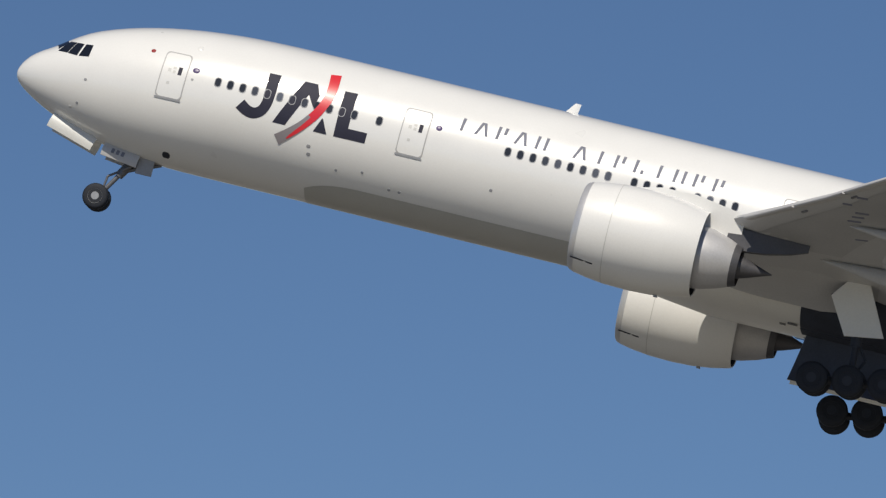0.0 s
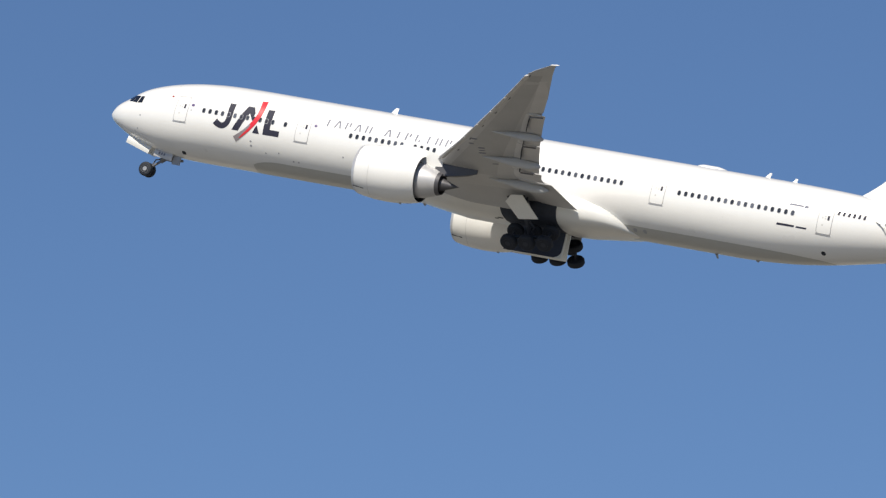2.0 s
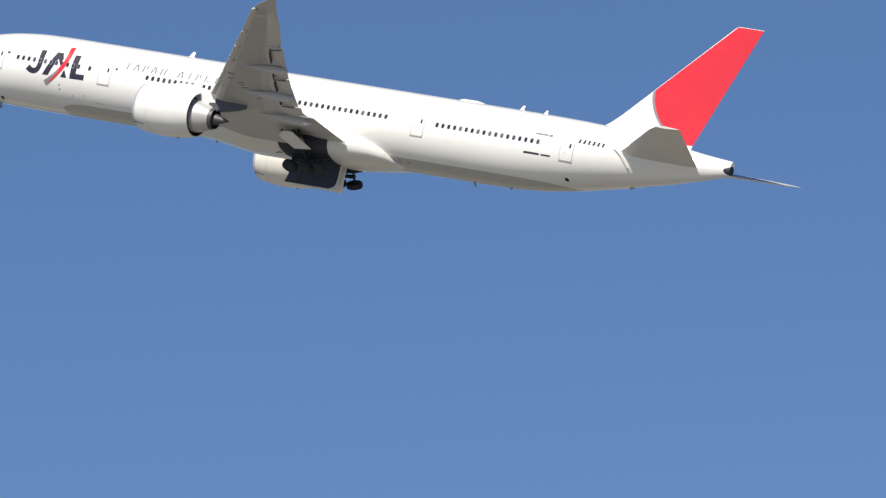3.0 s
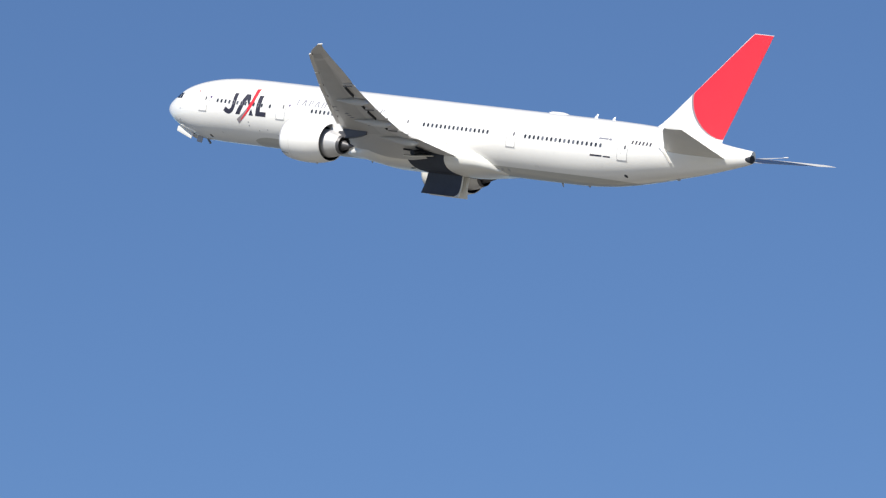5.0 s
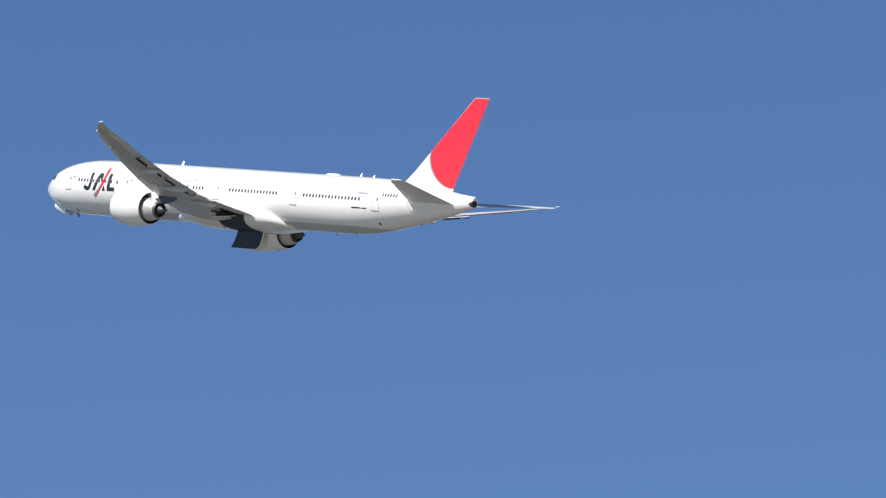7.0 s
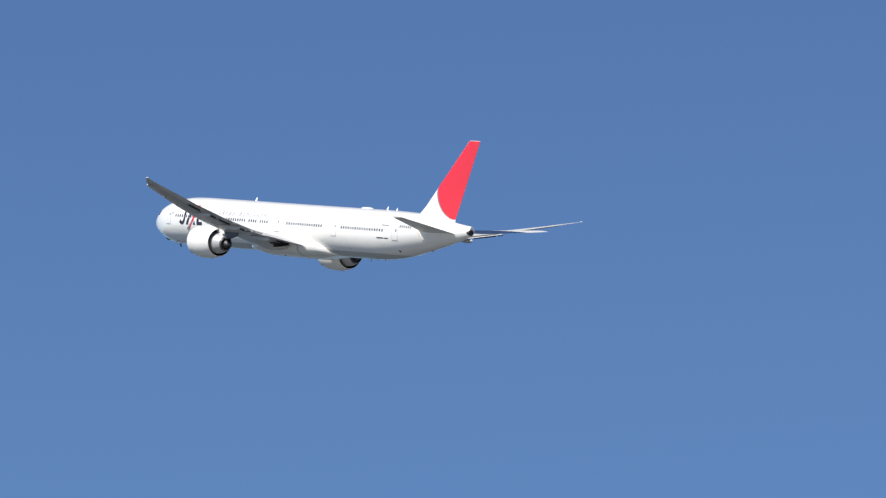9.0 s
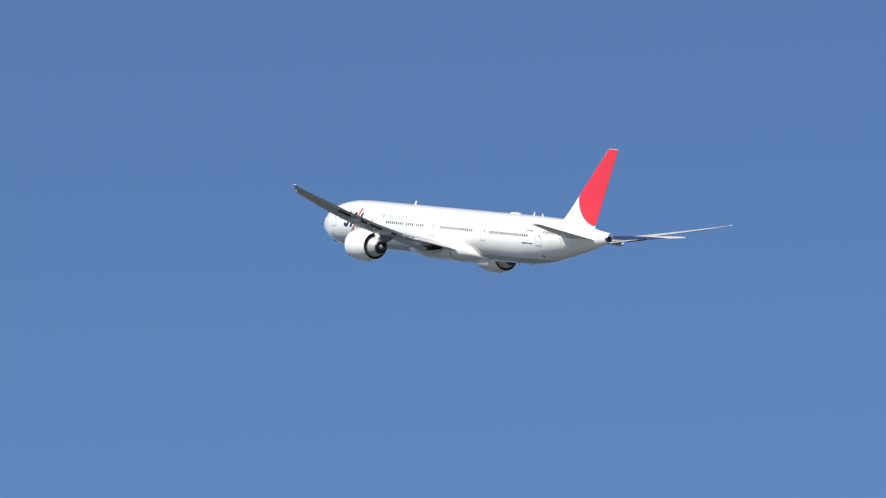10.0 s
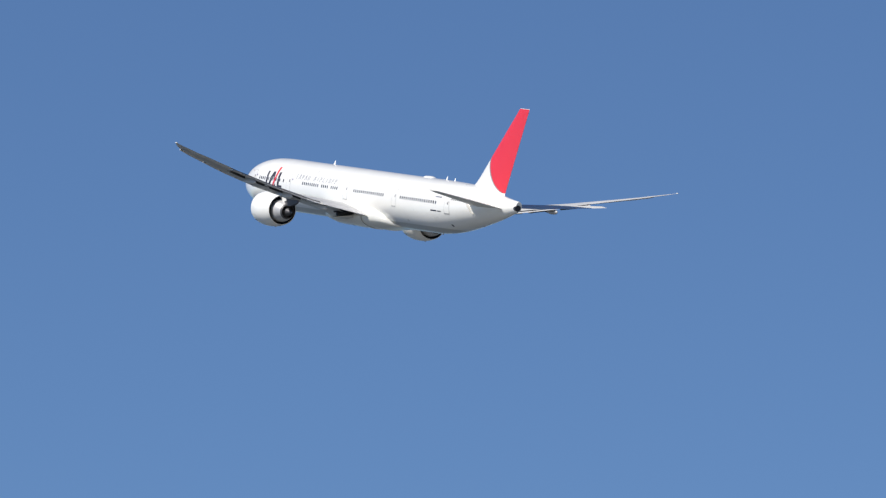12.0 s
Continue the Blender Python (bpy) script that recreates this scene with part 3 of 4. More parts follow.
def fin_half(x, z):
    le, te = fin_at(z)
    u = min(1, max(0, (x - le) / (te - le)))
    return 5 * 0.095 * (te - le) * (0.2969 * math.sqrt(u) - 0.126 * u - 0.3516 * u * u + 0.2843 * u ** 3 - 0.1036 * u ** 4)


def build_fin():
    bm = bmesh.new()
    loops = []
    n = 18
    for z in (1.2, 2.0, 2.4, 2.8, 3.3, 4, 5.5, 7, 8.5, 10, 11.3, 12.0, 12.2):
        le, te = fin_at(max(z, 2.2))
        if z > 12.1:
            le += 0.12
        us = [0.5 - 0.5 * math.cos(math.pi * k / n) for k in range(n + 1)]
        a = [(le + (te - le) * u, -fin_half(le + (te - le) * u, z), z) for u in us]
        b = [(p[0], -p[1], z) for p in a[-2:0:-1]]
        loops.append(a + b)
    rings(bm, loops)
    fin = part("fin", bm, WHITE, airliner, "tall swept tail fin painted red above white")

    def disc_edge(z):
        """Where the red field begins: a round lower fore edge."""
        q = 4.58 ** 2 - (6.95 - z) ** 2 if z < 6.95 else 4.58 ** 2
        return 69.62 - math.sqrt(max(q, 0))

    for side in (-1, 1):
        for name, mat, lo, hi, z0, out in (("red_field", RED, 0.0, None, 2.45, 0.012), ("silver_arc", SILVER, -0.24, 0.02, 2.45, 0.009)):
            bm2 = bmesh.new()
            rows = []
            for k in range(41):
                z = z0 + (12.16 - z0) * k / 40 if hi is None else z0 + (6.5 - z0) * k / 40
                le, te = fin_at(z)
                x0 = max(disc_edge(z) + lo, le + 0.14)
                x1 = te - 0.01 if hi is None else min(max(x0 + 0.01, disc_edge(z) + hi), te - 0.02)
                rows.append([bm2.verts.new((x0 + (x1 - x0) * i / 16, side * (fin_half(x0 + (x1 - x0) * i / 16, z) + out), z)) for i in range(17)])
            for a, b in zip(rows, rows[1:]):
                for i in range(16):
                    bm2.faces.new((a[i], a[i + 1], b[i + 1], b[i]))
            part(name, bm2, mat, fin, "red painted field" if hi is None else "thin silver border arc")
    return fin


build_fin()


def build_stab(side):
    bm = bmesh.new()
    loops = []
    for k in range(9):
        f = k / 8
        y = 0.8 + 9.9 * f
        le, te, z = 63.3 + 8.1 * f, 70.5 + 3.2 * f, 0.72 + 1.32 * f
        if k == 8:
            le += 0.25
        c = te - le
        loops.append([(le + c * u, side * y, z + h * 0.09 * c) for u, h in FOIL])
    rings(bm, loops)
    stab = part("tailplane", bm, WING_LIGHT, airliner, "light grey horizontal tailplane")
    bm = bmesh.new()
    loops = []
    for f, w, h in ((0, 0.02, 0.03), (0.2, 0.16, 0.16), (0.45, 0.24, 0.42), (0.8, 0.20, 0.62), (1, 0.03, 0.66)):
        x = 63.7 + 1.7 * f
        c, rz, ry = hull(x)
        y0 = skin(x, 0.6).y + 0.22
        loops.append([(x, -side * y0 * -1 * -1 + side * w * math.cos(2 * math.pi * j / 14), 0.86 - 0.50 * f + h * math.sin(2 * math.pi * j / 14)) for j in range(14)])
    rings(bm, loops)
    part("tailplane_seal", bm, FAIRING, stab, "white tailplane root seal")
    # flared plate added to catch the sun where bare skin shows bright
    bm = bmesh.new()
    loops = []
    for f in (0, 0.25, 0.5, 0.75, 1):
        p = skin(63.8 + 1.30 * f, 0.93 - 0.25 * f - 0.95 * f * f, 0.0)
        q, wide = skin(63.8 + 1.30 * f, 0.93 - 0.25 * f - 0.95 * f * f, 0.05 + 0.26 * math.sin(math.pi * (0.15 + 0.7 * f))), 0.16 + 0.10 * f
        loops.append([(p.x - wide, -side * p.y, p.z), (q.x, -side * q.y, q.z), (q.x + 0.03, -side * q.y, q.z), (p.x + 0.06, -side * p.y, p.z)])
    rings(bm, loops)
    part("seal_plate", bm, WHITE, stab, "added flared plate standing for sunlit skin at the tailplane root")


for side in (-1, 1):
    build_stab(side)

# exhaust outlet in the tail end, seen from port
part("exhaust_outlet", turned([(72.0, 0.06), (72.2, 0.26), (72.6, 0.34), (73.16, 0.36)], 20, (0, -0.12, 0.98)), DARK, airliner, "dark exhaust outlet in tail cone")


# ---------------------------------------------------------------- aerials
def blade_aerial(x, z, length, height, down=False, material=WHITE):
    bm = bmesh.new()
    s = -1 if down else 1
    loops = []
    for f in (0, 0.5, 0.9, 1):
        x0, w = x + 0.75 * height * f, length * (1 - 0.55 * f)
        t = 0.07 * (1 - 0.6 * f)
        loops.append([(x0, 0, z + s * height * f), (x0 + w * 0.3, t, z + s * height * f), (x0 + w, 0, z + s * height * f), (x0 + w * 0.3, -t, z + s * height * f)])
    rings(bm, loops)
    return part("blade_aerial", bm, material, airliner, "white blade aerial")


blade_aerial(22.7, 3.05, 0.55, 0.50)
blade_aerial(53.5, 3.06, 0.42, 0.44)
blade_aerial(55.7, 3.06, 0.38, 0.34)
blade_aerial(50.9, -3.05, 0.3, 0.40, True, SEAM)
blade_aerial(54.2, -3.0, 0.4, 0.2, True, SEAM)
blade_aerial(26.9, -3.1, 0.34, 0.26, True, SEAM)
blade_aerial(64.6, -1.5, 0.6, 0.15, True, SEAM)
bm = bmesh.new()
rings(bm, [[(48.0 + 2.6 * f, 0.55 * r * math.cos(2 * math.pi * k / 18), 3.02 + 0.26 * r * max(0, math.sin(2 * math.pi * k / 18))) for k in range(18)] for f, r in ((0, 0.1), (0.1, 0.7), (0.25, 1), (0.7, 1), (0.9, 0.6), (1, 0.1))])
part("aerial_dome", bm, WHITE, airliner, "low white aerial dome on the crown")


# ---------------------------------------------------------------- engines
def build_engine(side):
    y, z = side * 9.72, -2.68
    cowl = [(26.12, 1.855), (26.6, 1.95), (27.4, 2.04), (28.4, 2.07), (29.3, 2.03), (30.1, 1.92), (30.7, 1.79), (30.92, 1.73), (30.91, 1.68), (30.5, 1.70), (29.6, 1.72), (29.5, 0.9), (27.0, 1.2), (26.95, 1.58), (26.5, 1.56), (26.12, 1.585)]
    bm = bmesh.new()
    n = 56
    loops = [[(x, y + r * math.sin(2 * math.pi * k / n), z + r * math.cos(2 * math.pi * k / n)) for k in range(n)] for x, r in cowl]
    rings(bm, loops + loops[:1], cap=False)
    nac = part("nacelle", bm, COWL, airliner, "large white engine nacelle")
    bm = bmesh.new()
    lip = [(26.12, 1.58), (25.95, 1.60), (25.87, 1.66), (25.86, 1.72), (25.92, 1.79), (26.12, 1.86)]
    rings(bm, [[(x, y + r * math.sin(2 * math.pi * k / n), z + r * math.cos(2 * math.pi * k / n)) for k in range(n)] for x, r in lip], cap=False)
    part("inlet_lip", bm, BARE, nac, "polished metal inlet lip")
    part("fan_spinner", turned([(26.0, 0.02), (26.3, 0.25), (26.8, 0.5), (27.0, 0.55)], 24, (0, y, z)), DARK, nac)
    for k in range(22):
        a = 2 * math.pi * k / 22
        bm = bmesh.new()
        rr, tt = Vector((0, math.sin(a), math.cos(a))), Vector((0, math.cos(a), -math.sin(a)))
        c = Vector((26.8, y, z))
        slab(bm, [c + rr * 0.5 - tt * 0.06, c + rr * 0.5 + tt * 0.06 + Vector((0.15, 0, 0)), c + rr * 1.5 + tt * 0.16 + Vector((0.12, 0, 0)), c + rr * 1.5 - tt * 0.16], 0.02)
        part("fan_blade", bm, NOZZLE, nac)
    part("bypass_duct", turned([(29.7, 0.9), (29.75, 1.70), (29.9, 1.72), (30.89, 1.695), (30.89, 1.67), (29.95, 1.66), (29.9, 0.95)], 48, (0, y, z)), DARK, nac, "dark bypass duct lining")
    part("core_cowl", turned([(29.6, 1.25), (30.6, 1.32), (31.2, 1.24), (31.9, 1.04), (32.3, 0.88), (32.32, 0.80), (31.8, 0.78)], 40, (0, y, z - 0.1)), CORE, nac, "metallic core cowl")
    part("core_nozzle", turned([(31.9, 0.97), (32.2, 0.915), (32.55, 0.80), (32.55, 0.75), (32.0, 0.72)], 40, (0, y, z - 0.1)), NOZZLE, nac, "dark exhaust nozzle")
    part("exhaust_plug", turned([(31.8, 0.55), (32.4, 0.52), (32.9, 0.36), (33.5, 0.15), (33.9, 0.02)], 28, (0, y, z - 0.12)), NOZZLE, nac, "pointed exhaust plug")
    bm = bmesh.new()
    loops = []
    for x, zt, zb, w in ((27.8, -0.62, -0.80, 0.05), (28.8, -0.42, -1.0, 0.20), (30.2, -0.40, -1.3, 0.28), (31.4, -0.60, -1.75, 0.34), (32.35, -0.75, -1.86, 0.34)):
        loops.append([(x, y - w * 0.6, zb), (x, y - w, zt - 0.3), (x, y - w * 1.1, zt), (x, y + w * 1.1, zt), (x, y + w, zt - 0.3), (x, y + w * 0.6, zb)])
    rings(bm, loops)
    part("pylon", bm, COWL, nac, "white engine pylon")
    bm = bmesh.new()
    loops = []
    for x, zt, zb, w in ((31.8, -1.3, -2.08, 0.22), (32.4, -1.3, -2.18, 0.24), (33.4, -1.3, -2.06, 0.20), (34.4, -1.3, -1.84, 0.13), (35.1, -1.3, -1.60, 0.04)):
        loops.append([(x, y - w - .02, zb), (x, y - w - .02, zt), (x, y + w + .02, zt), (x, y + w + .02, zb)])
    rings(bm, loops)
    part("pylon_heat_shield", bm, NOZZLE, nac, "dark heat shield under the pylon")
    bm = bmesh.new()
    slab(bm, [(26.6, y + 1.48 * -side, z + 1.38), (28.6, y + 1.50 * -side, z + 1.46), (28.6, y + 1.82 * -side, z + 1.78), (27.6, y + 1.66 * -side, z + 1.62)], 0.05)
    part("nacelle_strake", bm, COWL, nac)
    bm = bmesh.new()
    a = radians(218)
    pts = []
    for u, da in ((0, 0), (0.95, 0), (0.95, 2.2), (0, 2.2)):
        aa = a + radians(da)
        rr = blend(26.0 + u, cowl[:8], 1) + 0.008
        pts.append(bm.verts.new((26.0 + u, y + rr * math.sin(aa), z + rr * math.cos(aa))))
    bm.faces.new(pts)
    part("cowl_latch_mark", bm, INK, nac, smooth=False)
    bm = bmesh.new()
    rings(bm, [[(29.45 + d * 0.6, y - 0.04, z - r), (29.6 + d, y - 0.04, z - r), (29.6 + d, y + 0.04, z - r), (29.45 + d * 0.6, y + 0.04, z - r)] for d, r in ((0.0, 1.95), (0.05, 2.05), (0.07, 2.09))])
    part("drain_mast", bm, SEAM, nac, "small drain mast under the nacelle")
    bm = bmesh.new()
    ringm = []
    for x in (27.30, 27.33):
        rr = blend(x, cowl[:8], 1) + 0.006
        ringm.append([(x, y + rr * math.sin(2 * math.pi * k / n), z + rr * math.cos(2 * math.pi * k / n)) for k in range(n)])
    rings(bm, ringm, cap=False)
    part("cowl_seam", bm, SEAM_PALE, nac)


for side in (-1, 1):
    build_engine(side)


# ---------------------------------------------------------------- undercarriage
def wheel_mesh(r, w):
    tyre = turned([(-w * .5, r * 0.55), (-w * .5, r * 0.80), (-w * .42, r * 0.93), (-w * .25, r), (w * .25, r), (w * .42, r * 0.93), (w * .5, r * 0.80), (w * .5, r * 0.55)], 28, axis="y")
    rim = turned([(-w * .52, 0.05), (-w * .52, r * 0.30), (-w * .40, r * 0.36), (-w * .42, r * 0.50), (-w * .53, r * 0.57), (w * .53, r * 0.57), (w * .42, r * 0.50), (w * .40, r * 0.36), (w * .52, r * 0.30), (w * .52, 0.05)], 24, axis="y")
    return tyre, rim


def add_wheel(parent, p, r, w, rim_mat):
    tyre, rim = wheel_mesh(r, w)
    part("tyre", tyre, RUBBER, parent, "black rubber tyre", pose(*p))
    part("rim", rim, rim_mat, parent, "wheel rim", pose(*p))


NOSE_PIVOT, MAIN_PIVOT = (6.15, 0.0, -2.45), (37.25, 5.35, -2.35)
TOE = math.tan(radians(3.5))  # the bogies hang with their front wheels low

# each leg is drawn hanging straight down from its pivot
def rod(name, parent, material, a, b, r0, label=""):
    bm = bmesh.new()
    tube(bm, a, b, r0)
    return part(name, bm, material, parent, label)


bm = bmesh.new()
tube(bm, (0, 0, 0.25), (0, 0, -1.7), 0.23, 0.19)
tube(bm, (0, 0, -1.4), (0, 0, -2.98), 0.10)
nose_gear = part("nose_gear", bm, STEEL, airliner, "steel nose gear leg folding forward", pose(*NOSE_PIVOT))
rod("axle", nose_gear, STEEL, (0, -0.42, -2.95), (0, 0.42, -2.95), 0.08)
rod("drag_brace", nose_gear, STEEL, (0.0, 0, -1.4), (0.95, 0, -0.1), 0.10)
for y in (0.2, -0.2):
    rod("side_brace", nose_gear, STEEL, (0.0, y, -1.4), (0.5, y * 1.5, 0.0), 0.07)
rod("torque_link", nose_gear, STEEL, (-0.05, 0, -1.4), (-0.32, 0, -2.0), 0.05)
rod("torque_link", nose_gear, STEEL, (-0.32, 0, -2.0), (-0.05, 0, -2.6), 0.05)
for s in (-1, 1):
    add_wheel(nose_gear, (0, s * 0.29, -2.95), 0.55, 0.40, RIM)


def main_leg(side):
    bm = bmesh.new()
    tube(bm, (0, 0, 0.3), (0, 0, -1.9), 0.24, 0.22, 16)
    tube(bm, (0, 0, -1.8), (0, 0, -3.35), 0.15, 0.15, 16)
    leg = part("main_gear", bm, GEAR_SHADED, airliner, "steel main gear leg with six-wheel bogie", pose(MAIN_PIVOT[0], side * MAIN_PIVOT[1], MAIN_PIVOT[2]))
    rod("bogie_beam", leg, GEAR_SHADED, (-1.55, 0, -3.35 - 1.55 * TOE), (1.55, 0, -3.35 + 1.55 * TOE), 0.16)
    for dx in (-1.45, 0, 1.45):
        rod("axle", leg, GEAR_SHADED, (dx, -0.75, -3.35 + dx * TOE), (dx, 0.75, -3.35 + dx * TOE), 0.09)
    rod("drag_brace", leg, GEAR_SHADED, (0, 0, -1.6), (-1.3, -side * 0.2, 0.1), 0.09)
    rod("side_brace", leg, GEAR_SHADED, (0, 0, -1.6), (0.1, -side * 0.5, -0.1), 0.10)
    rod("torque_link", leg, GEAR_SHADED, (0.1, 0, -1.7), (0.5, 0, -2.4), 0.06)
    rod("torque_link", leg, GEAR_SHADED, (0.5, 0, -2.4), (0.1, 0, -3.1), 0.06)
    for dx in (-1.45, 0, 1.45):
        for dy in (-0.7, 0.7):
            add_wheel(leg, (dx, dy, -3.35 + dx * TOE), 0.66, 0.50, GEAR_SHADED)
    bm = bmesh.new()
    slab(bm, [(-1.3, side * 0.30, 0.0), (-0.74, side * 0.30, 0.66), (0.2, side * 0.30, 0.7), (1.1, side * 0.29, -1.4), (-0.5, side * 0.29, -1.55)], 0.07)
    part("strut_door", bm, FAIRING, leg, "pale grey leg door plate")
    return leg


main_port, main_starboard = main_leg(-1), main_leg(1)


def body_door(side):
    bm = bmesh.new()
    n = 10
    loops = []
    for k in range(n + 1):
        f = k / n
        yy, zz = -side * 0.10 * math.sin(math.pi * f), -2.0 * f
        x0 = -2.0 - 0.3 * f
        loops.append([(x0, yy, zz), (2.4, yy, zz), (2.4, yy + side * 0.09, zz), (x0, yy + side * 0.09, zz)])
    rings(bm, loops)
    door = part("body_gear_door", bm, FAIRING, airliner, "large curved main gear door", pose(36.8, side * 0.35, -3.62))
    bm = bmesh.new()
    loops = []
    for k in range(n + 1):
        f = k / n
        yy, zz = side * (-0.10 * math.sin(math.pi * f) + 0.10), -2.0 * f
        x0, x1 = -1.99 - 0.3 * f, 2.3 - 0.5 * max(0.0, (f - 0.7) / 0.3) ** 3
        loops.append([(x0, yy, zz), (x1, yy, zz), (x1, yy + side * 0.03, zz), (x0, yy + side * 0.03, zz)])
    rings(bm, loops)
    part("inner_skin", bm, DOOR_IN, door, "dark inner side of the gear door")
    return door


door_port, door_starboard = body_door(-1), body_door(1)
# dark plates laid on the belly in place of the shaded wells
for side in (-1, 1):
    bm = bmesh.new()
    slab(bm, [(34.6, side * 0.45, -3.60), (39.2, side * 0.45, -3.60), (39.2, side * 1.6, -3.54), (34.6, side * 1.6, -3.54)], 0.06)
    part("wheel_well", bm, WELL_SHADE, airliner, "dark plate standing for the shaded open wheel well", smooth=False)


def side_door(side):
    """Dark plate for the shaded opening low on the fairing and the panel that shuts it."""
    rows = []
    for z in (-1.8, -2.06, -2.3, -2.55, -2.8, -3.0, -3.2, -3.35, -3.47, -3.55):
        rise = min(0.999, abs(z + 2.06) / 1.56) ** 1.3
        rows.append((3.48 * math.sqrt(1 - rise * rise) ** (1 / 1.3), z))
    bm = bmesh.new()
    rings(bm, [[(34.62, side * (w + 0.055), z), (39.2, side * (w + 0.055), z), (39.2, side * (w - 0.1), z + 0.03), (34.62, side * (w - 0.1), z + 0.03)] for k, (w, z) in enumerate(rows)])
    part("side_well", bm, WELL_SHADE, airliner, "dark plate standing for the shaded open side of the wheel well")
    bm = bmesh.new()
    rings(bm, [[(-2.54, side * (w - 3.438), z + 1.795), (2.16, side * (w - 3.438), z + 1.795), (2.16, side * (w - 3.424), z + 1.790), (-2.54, side * (w - 3.424), z + 1.790)] for k, (w, z) in enumerate(rows)])
    return part("side_gear_door", bm, FAIRING, airliner, "white side gear door", pose(37.1, side * 3.5, -1.8))


side_port, side_starboard = side_door(-1), side_door(1)


def nose_door(name, x0, x1, side, depth):
    bm = bmesh.new()
    n = 6
    loops = []
    for k in range(n + 1):
        f = k / n
        yy, zz = side * 0.10 * math.sin(math.pi * f), -depth * f
        loops.append([(0, yy, zz), (x1 - x0, yy, zz), (x1 - x0, yy + side * 0.05, zz), (0, yy + side * 0.05, zz)])
    rings(bm, loops)
    z0, z1 = hull(x0)[0] - hull(x0)[1], hull(x1)[0] - hull(x1)[1]
    slope = math.degrees(math.atan2(z0 - z1, x1 - x0))
    # aft doors get a grey that carries the shade they hang in
    aft = name.startswith("aft")
    return part(name, bm, FLAP if aft else FAIRING, airliner, "aft nose gear door, greyed for the shade it hangs in" if aft else "white nose gear door", pose(x0, side * 0.52, z0 + 0.12, 0, slope, 0)), (x0, side * 0.52, z0 + 0.12, slope)


def door_bars(door):
    for k in range(3):
        bm = bmesh.new()
        slab(bm, [(0.40 + 0.22 * k, -0.16, -0.20), (0.53 + 0.22 * k, -0.16, -0.20), (0.53 + 0.22 * k, -0.165, -0.40), (0.40 + 0.22 * k, -0.165, -0.40)], 0.012)
        part("number_bar", bm, GREY_INK, door, smooth=False)


nose_doors = [nose_door("forward_nose_door", 2.1, 4.22, s, 0.66) + (s,) for s in (-1, 1)] + [nose_door("aft_nose_door", 4.5, 6.1, s, 0.60) + (s,) for s in (-1, 1)]


door_bars(nose_doors[2][0])

bm = bmesh.new()
slab(bm, [(-0.35, -0.4, 0.0), (0.35, -0.4, 0.0), (0.35, -0.42, -0.72), (-0.35, -0.42, -0.72)], 0.05)
leg_panel = part("nose_leg_panel", bm, SEAM, airliner, "dark grey panel behind the nose leg", pose(6.35, 0, -2.95))

# ---------------------------------------------------------------- what moves
# seconds, place of the nose, nose-up angle, bank
FLIGHT = [(0, -58.44, 341.98, 66.46, 14.799, 0.0), (0.5, -86.4, 342.39, 71.32, 14.69, 0.0), (1, -125.6, 375.25, 77.13, 14.428, 0.0),
          (1.5, -186.3, 471.95, 104.37, 13.931, 0.0), (2, -260.91, 574.04, 142.09, 13.851, 0.0), (2.5, -306.02, 568.82, 158.32, 14.476, 0.0),
          (3, -347.56, 569.61, 171.41, 14.744, 0.0), (3.2, -361.67, 573.17, 176.12, 14.73, 0.0), (4.8, -520.07, 558.87, 183.84, 14.0, 0.754),
          (5, -537.09, 563.62, 189.64, 13.964, 0.841), (5.5, -582.49, 563.66, 198.62, 13.873, 1.008), (6, -623.83, 563.74, 214.71, 13.782, 1.232),
          (6.5, -667.07, 565.22, 227.88, 13.691, 1.397), (7, -713.56, 570.17, 241.43, 13.6, 1.568), (7.2, -729.53, 568.88, 243.83, 13.58, 1.666),
          (8.8, -879.92, 562.1, 255.23, 13.42, 2.711), (9, -897.11, 563.52, 255.13, 13.4, 2.656), (9.5, -945.96, 562.34, 256.49, 13.433, 2.362),
          (10, -948.03, 535.58, 241.82, 13.467, 1.664), (10.5, -925.34, 498.46, 226.29, 13.5, 0.953), (11, -901.51, 466.13, 213.66, 13.533, 0.42),
          (11.5, -877.1, 421.6, 201.16, 13.567, 0.087), (12, -903.97, 419.65, 201.87, 13.6, -0.223)]


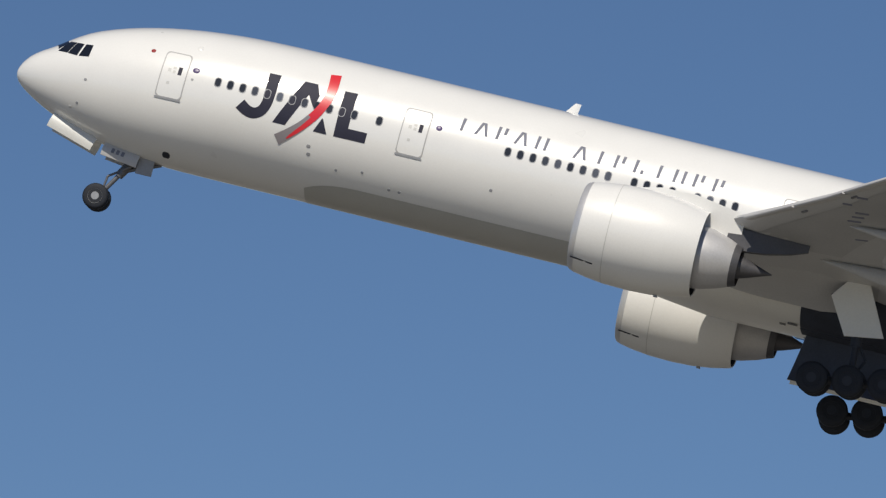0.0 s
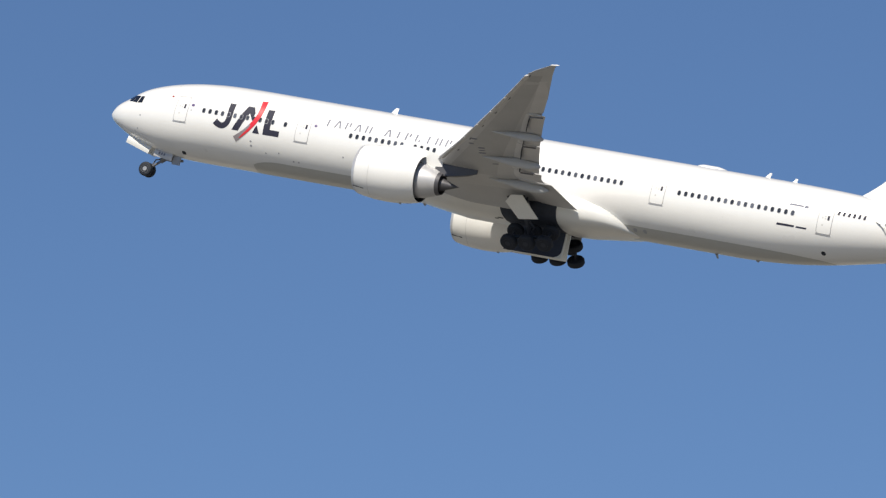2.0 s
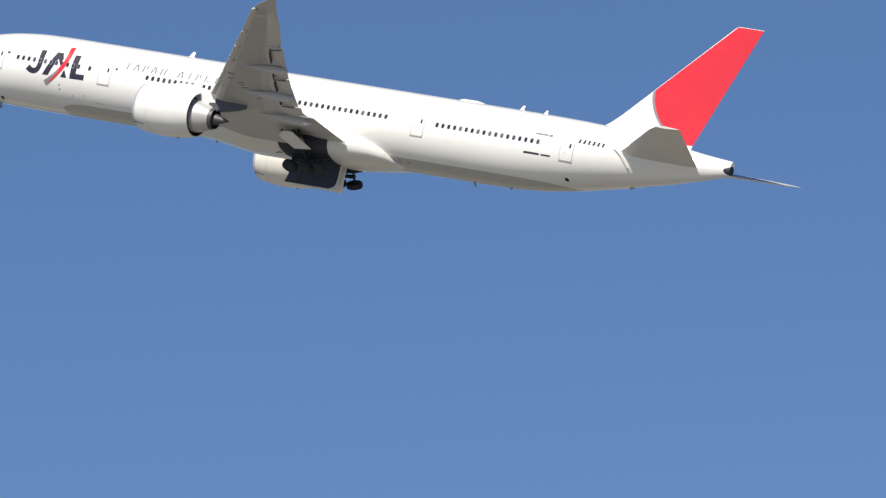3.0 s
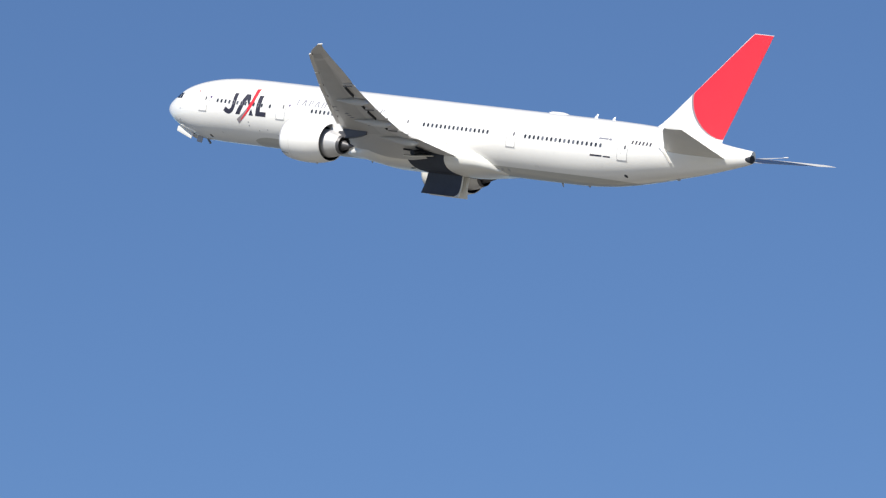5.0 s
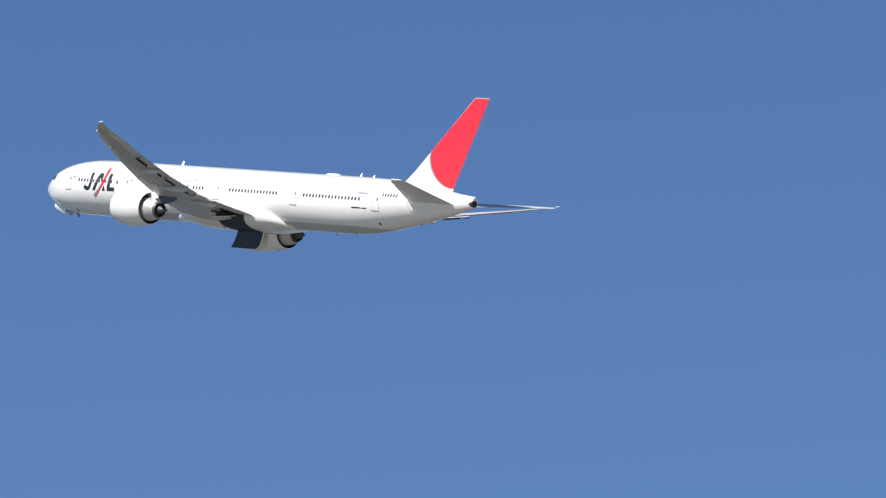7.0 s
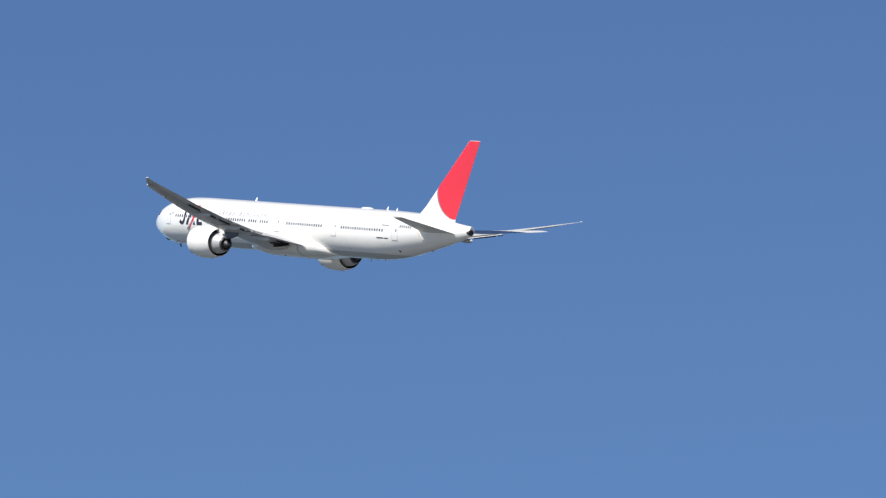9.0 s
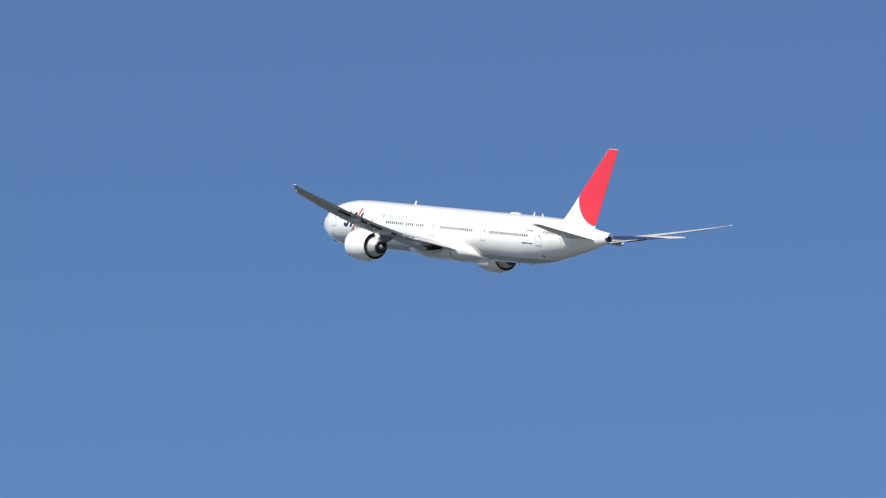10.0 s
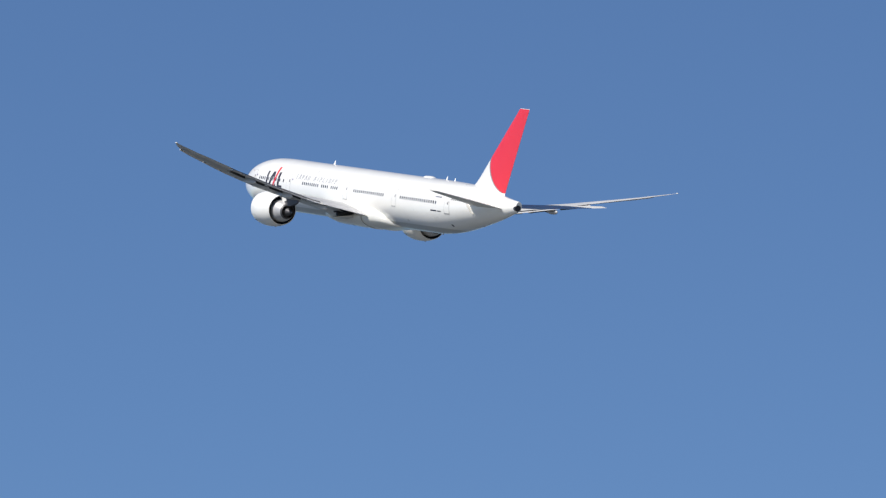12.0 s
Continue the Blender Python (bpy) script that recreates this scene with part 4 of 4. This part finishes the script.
def motions():
    walk(airliner, [(t, pose(x, y, z, bank, pitch, 0)) for t, x, y, z, pitch, bank in FLIGHT])
    # nose leg swings forward and up
    walk(nose_gear, [(t, pose(*NOSE_PIVOT, 0, a, 0)) for t, a in ((0, 31), (0.5, 38), (1.0, 42), (1.5, 46), (2.0, 50), (2.5, 56), (3.0, 64), (3.2, 68), (3.8, 84), (4.3, 96), (12.0, 96))])
    # main legs swing inward and up
    # seconds, fold, lean aft
    port = ((0, 4, 4), (0.5, 12, 4.5), (1.0, 23, 5), (1.5, 35, 5), (2.0, 46, 4), (2.5, 56, 3), (3.0, 64, 2), (3.2, 67, 2), (3.8, 81, 1), (4.4, 101, 0), (12.0, 101, 0))
    starboard = ((0, 5, 5), (0.5, 14, 2), (1.0, 24, -1), (1.5, 36, -1), (2.0, 46, 0), (2.5, 53, 1), (3.0, 60, 2), (3.2, 64, 2), (3.8, 79, 1), (4.5, 101, 0), (12.0, 101, 0))
    for leg, side, rows in ((main_port, -1, port), (main_starboard, 1, starboard)):
        walk(leg, [(t, pose(MAIN_PIVOT[0], side * MAIN_PIVOT[1], MAIN_PIVOT[2], -side * a, -b, 0)) for t, a, b in rows])
    # belly doors stay open, then fold up into the belly
    for door, side in ((door_port, -1), (door_starboard, 1)):
        walk(door, [(t, pose(36.8, side * 0.35, -3.62, side * a, 0, 0)) for t, a in ((0, 6), (6.6, 6), (7.2, 18), (8.0, 58), (8.7, 96), (12.0, 96))])
    for door, side in ((side_port, -1), (side_starboard, 1)):
        walk(door, [(t, pose(37.1, side * 3.5, -1.8, side * a, 0, 0)) for t, a in ((0, -96), (6.8, -96), (7.4, -70), (8.1, -28), (8.7, 0), (12.0, 0))])
    walk(leg_panel, [(t, pose(x, 0, z, 0, a, 0)) for t, x, z, a in ((0, 6.35, -2.95, 0), (3.0, 6.3, -2.95, 2), (4.4, 4.95, -2.72, 8), (6.6, 4.95, -2.72, 8), (8.2, 4.95, -2.0, 8), (12.0, 4.95, -2.0, 8))])
    for door, (x, y, z, slope), side in nose_doors:
        rows = ((0, -8), (2.4, -8), (3.2, 30), (4.2, 86), (12.0, 86)) if x > 4.3 else ((0, -8), (4.4, -8), (6.6, -6), (7.2, 20), (8.2, 84), (12.0, 84))
        walk(door, [(t, pose(x, y, z, -side * a, slope, 0)) for t, a in rows])


motions()
